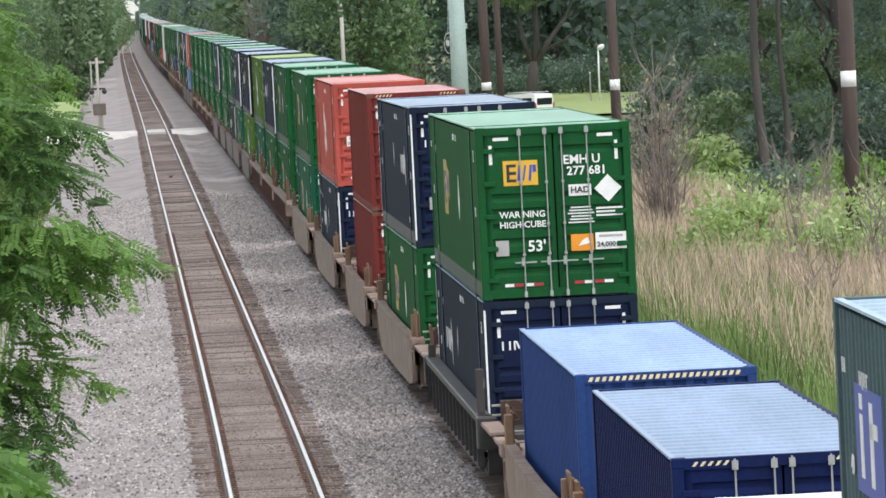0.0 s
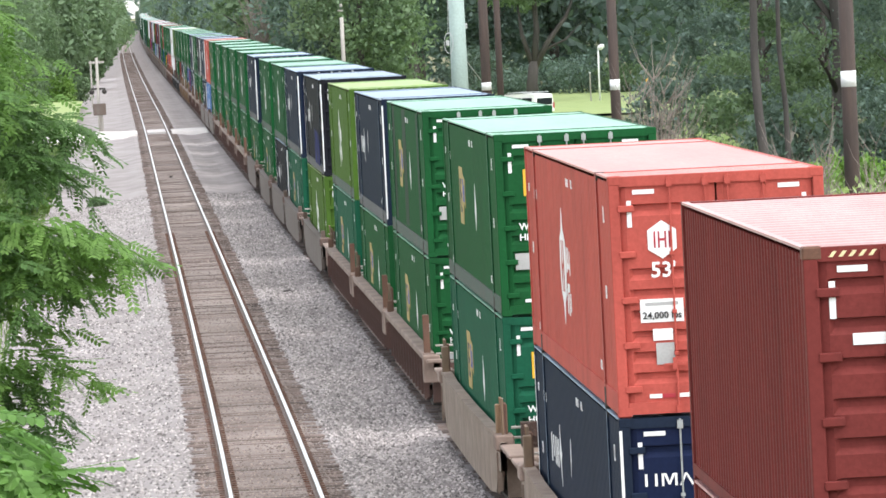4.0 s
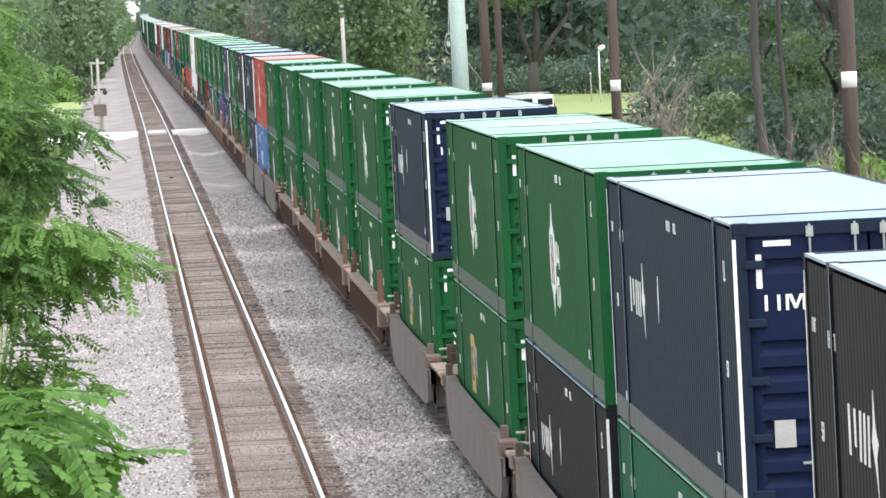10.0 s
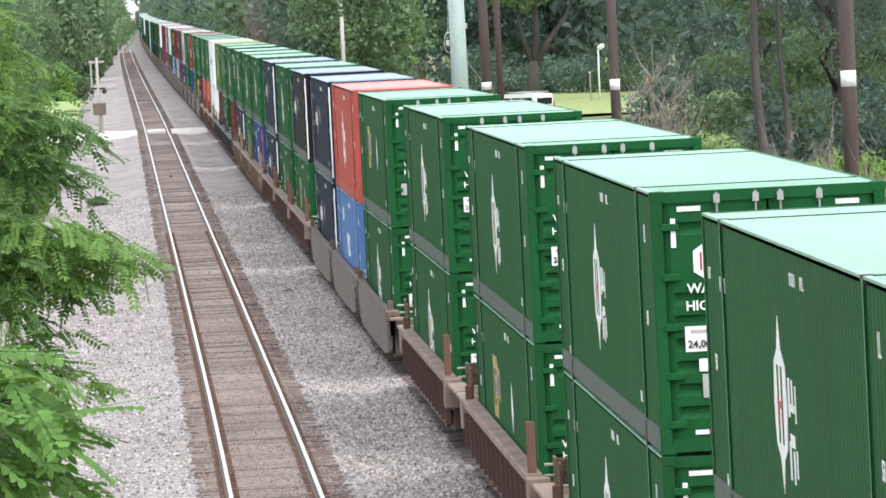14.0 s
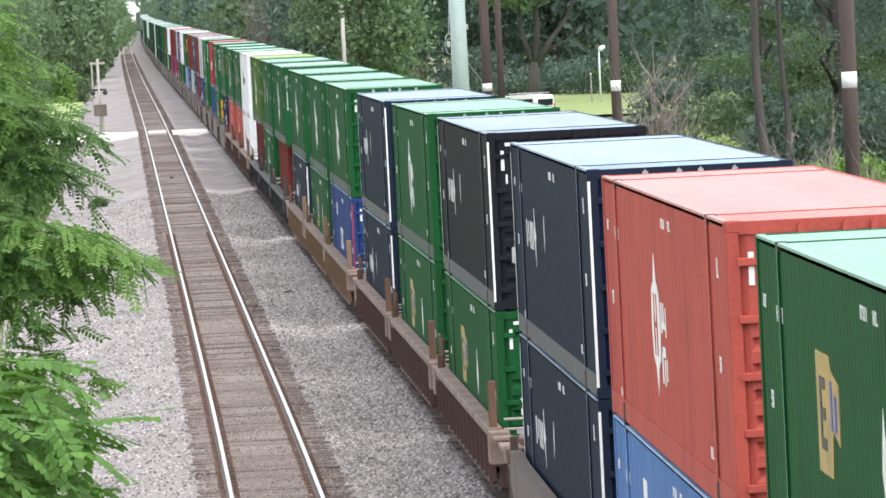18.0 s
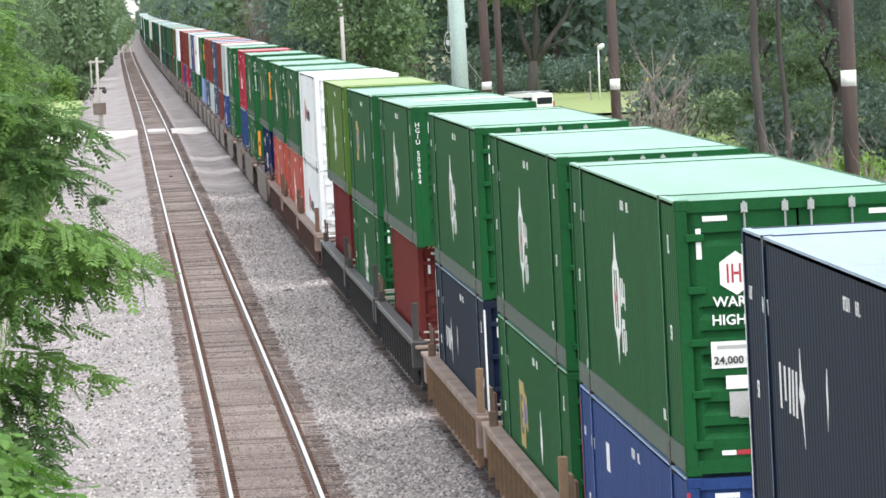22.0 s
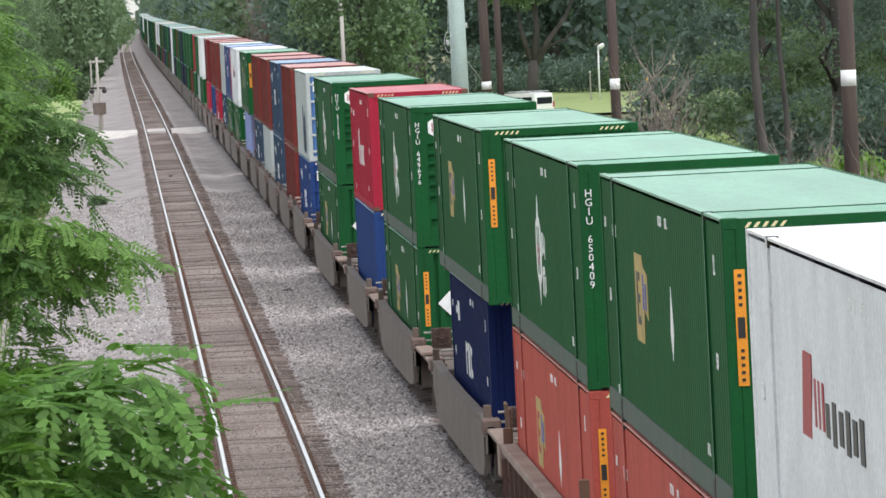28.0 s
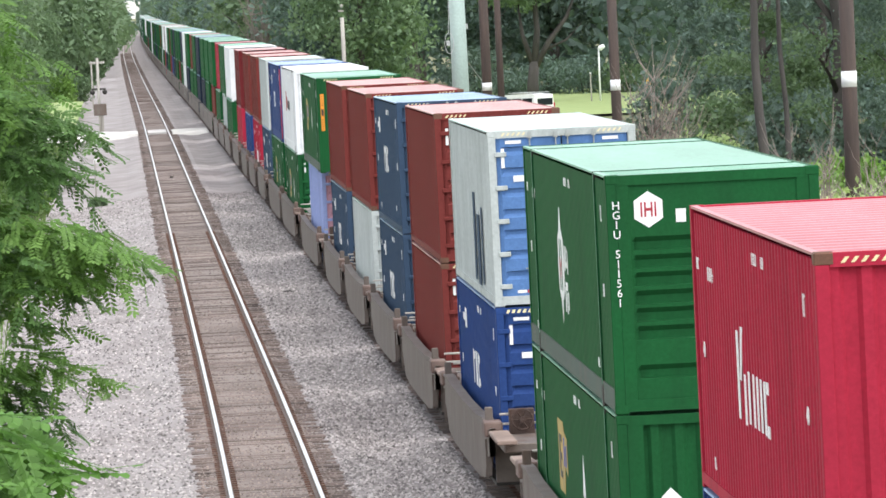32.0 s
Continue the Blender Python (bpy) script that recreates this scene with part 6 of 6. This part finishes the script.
for sx in (-1, 1):
    for y0, y1 in ((-2.0, -1.1), (-0.95, -0.1), (0.05, 0.8)):
        m = Matrix.Translation((sx * 0.93, 0, 1.4)) @ pose(0, 0, 0, 0, sx * -10, 0)
        part("side_window", box(-0.03, 0.03, y0, y1, -0.24, 0.24, m=m), GLASS, van)
    for y0 in (-1.4, 1.4):
        smooth(part("wheel", tube([(sx * 0.98, y0, 0.34), (sx * 0.78, y0, 0.34)], 0.34, 16), RUBBER, van))
    part("tail_light", bevel_box(sx * 0.84 - 0.06, sx * 0.84 + 0.06, -2.34, -2.25, 0.9, 1.3, 0.02), REDDECAL, van)
part("roof_rack", tube([(-0.8, -1.9, 2.0), (-0.8, 0.4, 2.0), (0.8, 0.4, 2.0), (0.8, -1.9, 2.0)], 0.03, 6), ZINC, van)

# crossing signal and the small post on the gravel
sig = thing("crossing_signal", pose(-1.12, 420.36, -0.4), "weathered crossing signal mast with a grey relay box", "railway signal")
smooth(part("mast", tube([(0, 0, -0.3), (0, 0, 5.5)], 0.1, 10), OLDWOOD, sig))
part("side_bar", tube([(-0.42, 0, 2.0), (-0.42, 0, 5.3)], 0.06, 8), OLDWOOD, sig)
part("crossarm", bevel_box(-0.55, 0.5, -0.06, 0.06, 5.1, 5.25, 0.01), OLDWOOD, sig)
part("lamp_bar", bevel_box(-0.5, 0.5, -0.06, 0.06, 3.3, 3.42, 0.01), IRON, sig)
for x in (-0.42, 0.42):
    smooth(part("lamp_hood", tube([(x, -0.25, 3.15), (x, 0.05, 3.15)], [0.17, 0.14], 12), IRON, sig))
part("relay_box", bevel_box(-0.4, 0.48, -0.3, 0.3, 1.55, 2.35, 0.03), CARGREY, sig, "grey metal relay box")
part("box_leg", bevel_box(0.1, 0.26, -0.1, 0.1, 0.0, 1.55, 0.01), OLDWOOD, sig)
stick = thing("post", pose(-1.1, 279, -0.47), "thin grey post standing in the gravel", "post")
part("shaft", tube([(0, 0, -0.1), (0.02, 0, 2.05)], 0.045, 8), OLDWOOD, stick)
part("plate", bevel_box(-0.03, 0.12, -0.02, 0.02, 1.9, 2.1, 0.005), WHITE, stick)
scrap = thing("scrap_branch", pose(4.85, 182.28, -0.27, 0, 0, -60), "dark broken branch lying on the ballast", "branch")
part("stick", tube([(-0.25, 0, 0.02), (0, 0.05, 0.05), (0.3, 0, 0.02)], [0.02, 0.03, 0.012], 6), BARK, scrap)
scrap = thing("tie_scrap", pose(2.6, 306.9, -0.17, 0, 0, 80), "dark scrap of wood between the rails", "scrap wood")
part("chip", bevel_box(-0.2, 0.2, -0.06, 0.06, 0, 0.06, 0.01), IRON, scrap)


marker = thing("marker_post", pose(26.88, 306.9, ground_height(26.88, 306.9)), "thin yellow marker post among the bare shrubs", "post")
part("tube", tube([(0, 0, -0.2), (0, 0, 3.62 - ground_height(26.88, 306.9))], 0.05, 8), YELLOW, marker)


# ---- locust trees beside the camera's view ----
def leaflet_bough(seed, length, leaves, mat, leaf_len=0.24, leaflet=0.045, broad=0.48):
    """A drooping twig with pinnate leaves, from the origin towards +x."""
    r = random.Random(seed)
    verts, faces = [], []

    def blade(o, d, side, l, w):
        k = len(verts)
        n = d.cross(side).normalized() * (w * 0.15)
        verts.extend([tuple(c) for c in (o, o + d * l * 0.3 + side * w * 0.5 + n, o + d * l * 0.75 + side * w * 0.42 + n, o + d * l, o + d * l * 0.75 - side * w * 0.42 + n, o + d * l * 0.3 - side * w * 0.5 + n)])
        faces.append(tuple(range(k, k + 6)))

    def strip(a, b, w):
        k = len(verts)
        u = Vector((0, 0, w))
        verts.extend([tuple(c) for c in (a - u, b - u * 0.6, b + u * 0.6, a + u)])
        faces.append((k, k + 1, k + 2, k + 3))

    prev = Vector((0, 0, 0))
    spine = []
    for k in range(9):
        f = k / 8
        spine.append(Vector((length * f, 0.08 * math.sin(f * 4 + seed), 0.12 * length * math.sin(f * 2.6) - 0.22 * length * f * f)))
    for a, b in zip(spine, spine[1:]):
        strip(a, b, 0.006)
    for i in range(leaves):
        f = r.uniform(0.08, 1.0)
        j = min(7, int(f * 8))
        o = spine[j].lerp(spine[j + 1], f * 8 - j) + Vector((r.uniform(-0.05, 0.05), r.uniform(-0.14, 0.14), r.uniform(-0.1, 0.06)))
        a = r.uniform(0, 6.28)
        d = Vector((math.cos(a) * 0.7 + 0.5, math.sin(a) * 0.8, r.uniform(-1.1, 0.2))).normalized()
        L = leaf_len * r.uniform(0.7, 1.2)
        nrm = Vector((r.uniform(-0.5, 0.5), r.uniform(-0.9, 0.2), 1)).normalized()
        side = d.cross(nrm).normalized()
        tip = o + d * L
        strip(o, tip, 0.002)
        for m in range(7):
            q = o + d * L * (0.2 + 0.115 * m) - Vector((0, 0, 0.03 * (m / 7) ** 2))
            for s in (-1, 1):
                ld = (side * s + d * 0.35 + Vector((0, 0, -0.25))).normalized()
                blade(q, ld, d, leaflet * r.uniform(0.8, 1.1), leaflet * broad)
        blade(tip, d, side, leaflet, leaflet * 0.42)
    return raw("bough", verts, faces, mat)


def sway_rows(p, amp, seed, push=None, step=0.8):
    """Rows for a bough that nods in the wind about its foot."""
    rows, r = [], random.Random(seed)
    a, b = r.uniform(0, 6.28), r.uniform(0, 6.28)
    k = int(round(32 / step))
    for i in range(k + 1):
        t = i * step
        nod = amp * (math.sin(t * 1.3 + a) + 0.5 * math.sin(t * 2.9 + b))
        dx, dz = push(t) if push else (0, 0)
        rows.append((t, pose(p[0] + dx, p[1], p[2] + dz, p[3] + nod * 0.5, p[4] + nod - 10 * dz, p[5])))
    return rows


def locust(name, x, y, label, boughs, meshes, amp, trunk_top, crown, push=None, step=0.8):
    z0 = ground_height(x, y)
    t = thing(name, pose(x, y, z0), label, "tree", "locust trees")
    smooth(part("trunk", tube([(0, 0, -0.4), (0.1, 0, trunk_top * 0.5), (-0.05, 0.1, trunk_top)], [0.17, 0.13, 0.06], 10), BARK, t))
    for k in range(5):
        a = k * 1.3
        h = trunk_top * (0.5 + 0.1 * k)
        smooth(part("limb", tube([(0, 0, h), (0.8 * math.cos(a), 0.8 * math.sin(a), h + 0.6), (1.7 * math.cos(a), 1.7 * math.sin(a), h + 0.9)], [0.06, 0.04, 0.015], 6), BARK, t))
    rng = np.random.default_rng(int(y))
    part("crown", leaf_mesh("crown", clumps(rng, 60, 90, 0.35, crown), 0.075, meshes[0].materials[0], rng), None, t)
    for i, (bx, by, bz, ry, rz) in enumerate(boughs):
        p = (bx - x, by - y, bz - z0, 0, ry, rz)
        ob = part("bough", meshes[i % len(meshes)], None, t, at=pose(*p))
        SWAY.append((ob, sway_rows(p, amp, i + int(y), (lambda f: (lambda t: tuple(v * f for v in push(t))))(0.75 + 0.4 * ((i * 37) % 10) / 10) if push else None, step)))
    return t


SWAY = []
rb = random.Random(17)
mid = [leaflet_bough(60 + k, 0.75, 26, LEAF_LOCUST_SHADED if k == 0 else LEAF_LOCUST, 0.25, 0.056, 0.52) for k in range(6)]
# twigs with the crown's inner shade painted into their leaf colour
old = [leaflet_bough(70 + k, 0.75, 30, LEAF_LOCUST_SHADED, 0.25, 0.054, 0.52) for k in range(3)]
# limbs of the tree 48 m off: tip (x, z), rise from the foot to the tip, number of twigs, spread, whether shade is
# painted into its leaves
BOUGH_LINES = [(-0.62, 8.2, 0.1, 8, 0.22, 0), (-0.62, 7.85, 0.0, 6, 0.08, 0), (-0.16, 7.56, -0.12, 7, 0.05, 1), (-0.26, 7.26, -0.25, 7, 0.05, 1), (-0.62, 6.98, -0.05, 4, 0.04, 0),
               (0.09, 6.74, 0.02, 10, 0.06, 0), (0.06, 6.6, -0.06, 8, 0.05, 0), (-0.3, 6.46, -0.1, 5, 0.05, 1), (-0.55, 6.22, -0.1, 3, 0.04, 0), (-0.28, 5.84, 0.04, 5, 0.03, 0), (-0.5, 5.6, 0.0, 4, 0.04, 1), (-0.58, 5.3, -0.1, 5, 0.06, 1), (-0.66, 4.95, -0.1, 5, 0.08, 1)]
boughs, twigs = [], []
for tx, tz, up, n, spread, shaded in BOUGH_LINES:
    for k in range(n):
        f = (k / (n - 1)) ** 0.65
        turn = rb.uniform(-38, 38)
        x = (-1.35 + f * (tx + 1.35)) - 0.66 * math.cos(radians(turn))
        boughs.append((x, 44.64 + rb.uniform(-0.6, 0.6), tz - up * (1 - f) + rb.gauss(0, spread) + 0.06, rb.uniform(-6, 12), turn))
        twigs.append((old if shaded else mid)[rb.randrange(3 if shaded else 6)])
locust("locust_tree", -3.6, 45.1, "feathery green locust tree overhanging the gravel", boughs, twigs, 2.2, 7.6, (1.9, 2.3, 2.3, 7.4))

GUST = [(0, 130, 790), (1.5, 170, 760), (3.5, 180, 760), (5.5, 110, 690), (6, 180, 770), (7, 230, 545), (7.5, 250, 590), (8, 420, 430), (8.6, 480, 340), (9, 400, 590), (9.5, 380, 620), (10, 270, 700), (11, 60, 800), (13, 180, 650), (14, 200, 640), (17, 180, 650), (18.5, 250, 650), (19, 270, 600), (19.5, 560, 690), (20, 180, 650), (20.5, 140, 700), (21, 140, 630), (22, 100, 750), (23, 230, 740), (24, 190, 650), (25, 160, 690), (25.5, 150, 570), (27.5, 20, 800), (28, 430, 650), (28.5, 330, 400), (29, 430, 770), (29.5, 200, 700), (30, 160, 690), (31, 150, 800), (32, 170, 740)]
GT, GX, GZ = (np.array(c, float) for c in zip(*GUST))


def gust(t):
    return float(np.interp(t, GT, (GX - 180) / 485)), float(np.interp(t, GT, (760 - GZ) / 485))


near = [leaflet_bough(80 + k, 0.7, 15, LEAF_NEAR if k else LEAF_LOCUST, 0.27, 0.062, 0.66) for k in range(4)]
boughs = []
for k in range(36):
    z = 6.85 - 1.15 * (k / 35) + rb.uniform(-0.06, 0.06)
    boughs.append((-0.86 - rb.uniform(0.0, 0.35), 22.32 + rb.uniform(-0.4, 0.4), z, rb.uniform(-14, 10), rb.uniform(-30, 30)))
locust("locust_tree", -2.6, 22.6, "young bright green locust tree tossing in the wind", boughs, near, 3.0, 6.4, (1.2, 1.4, 1.2, 6.2), gust, 0.5)
motions()
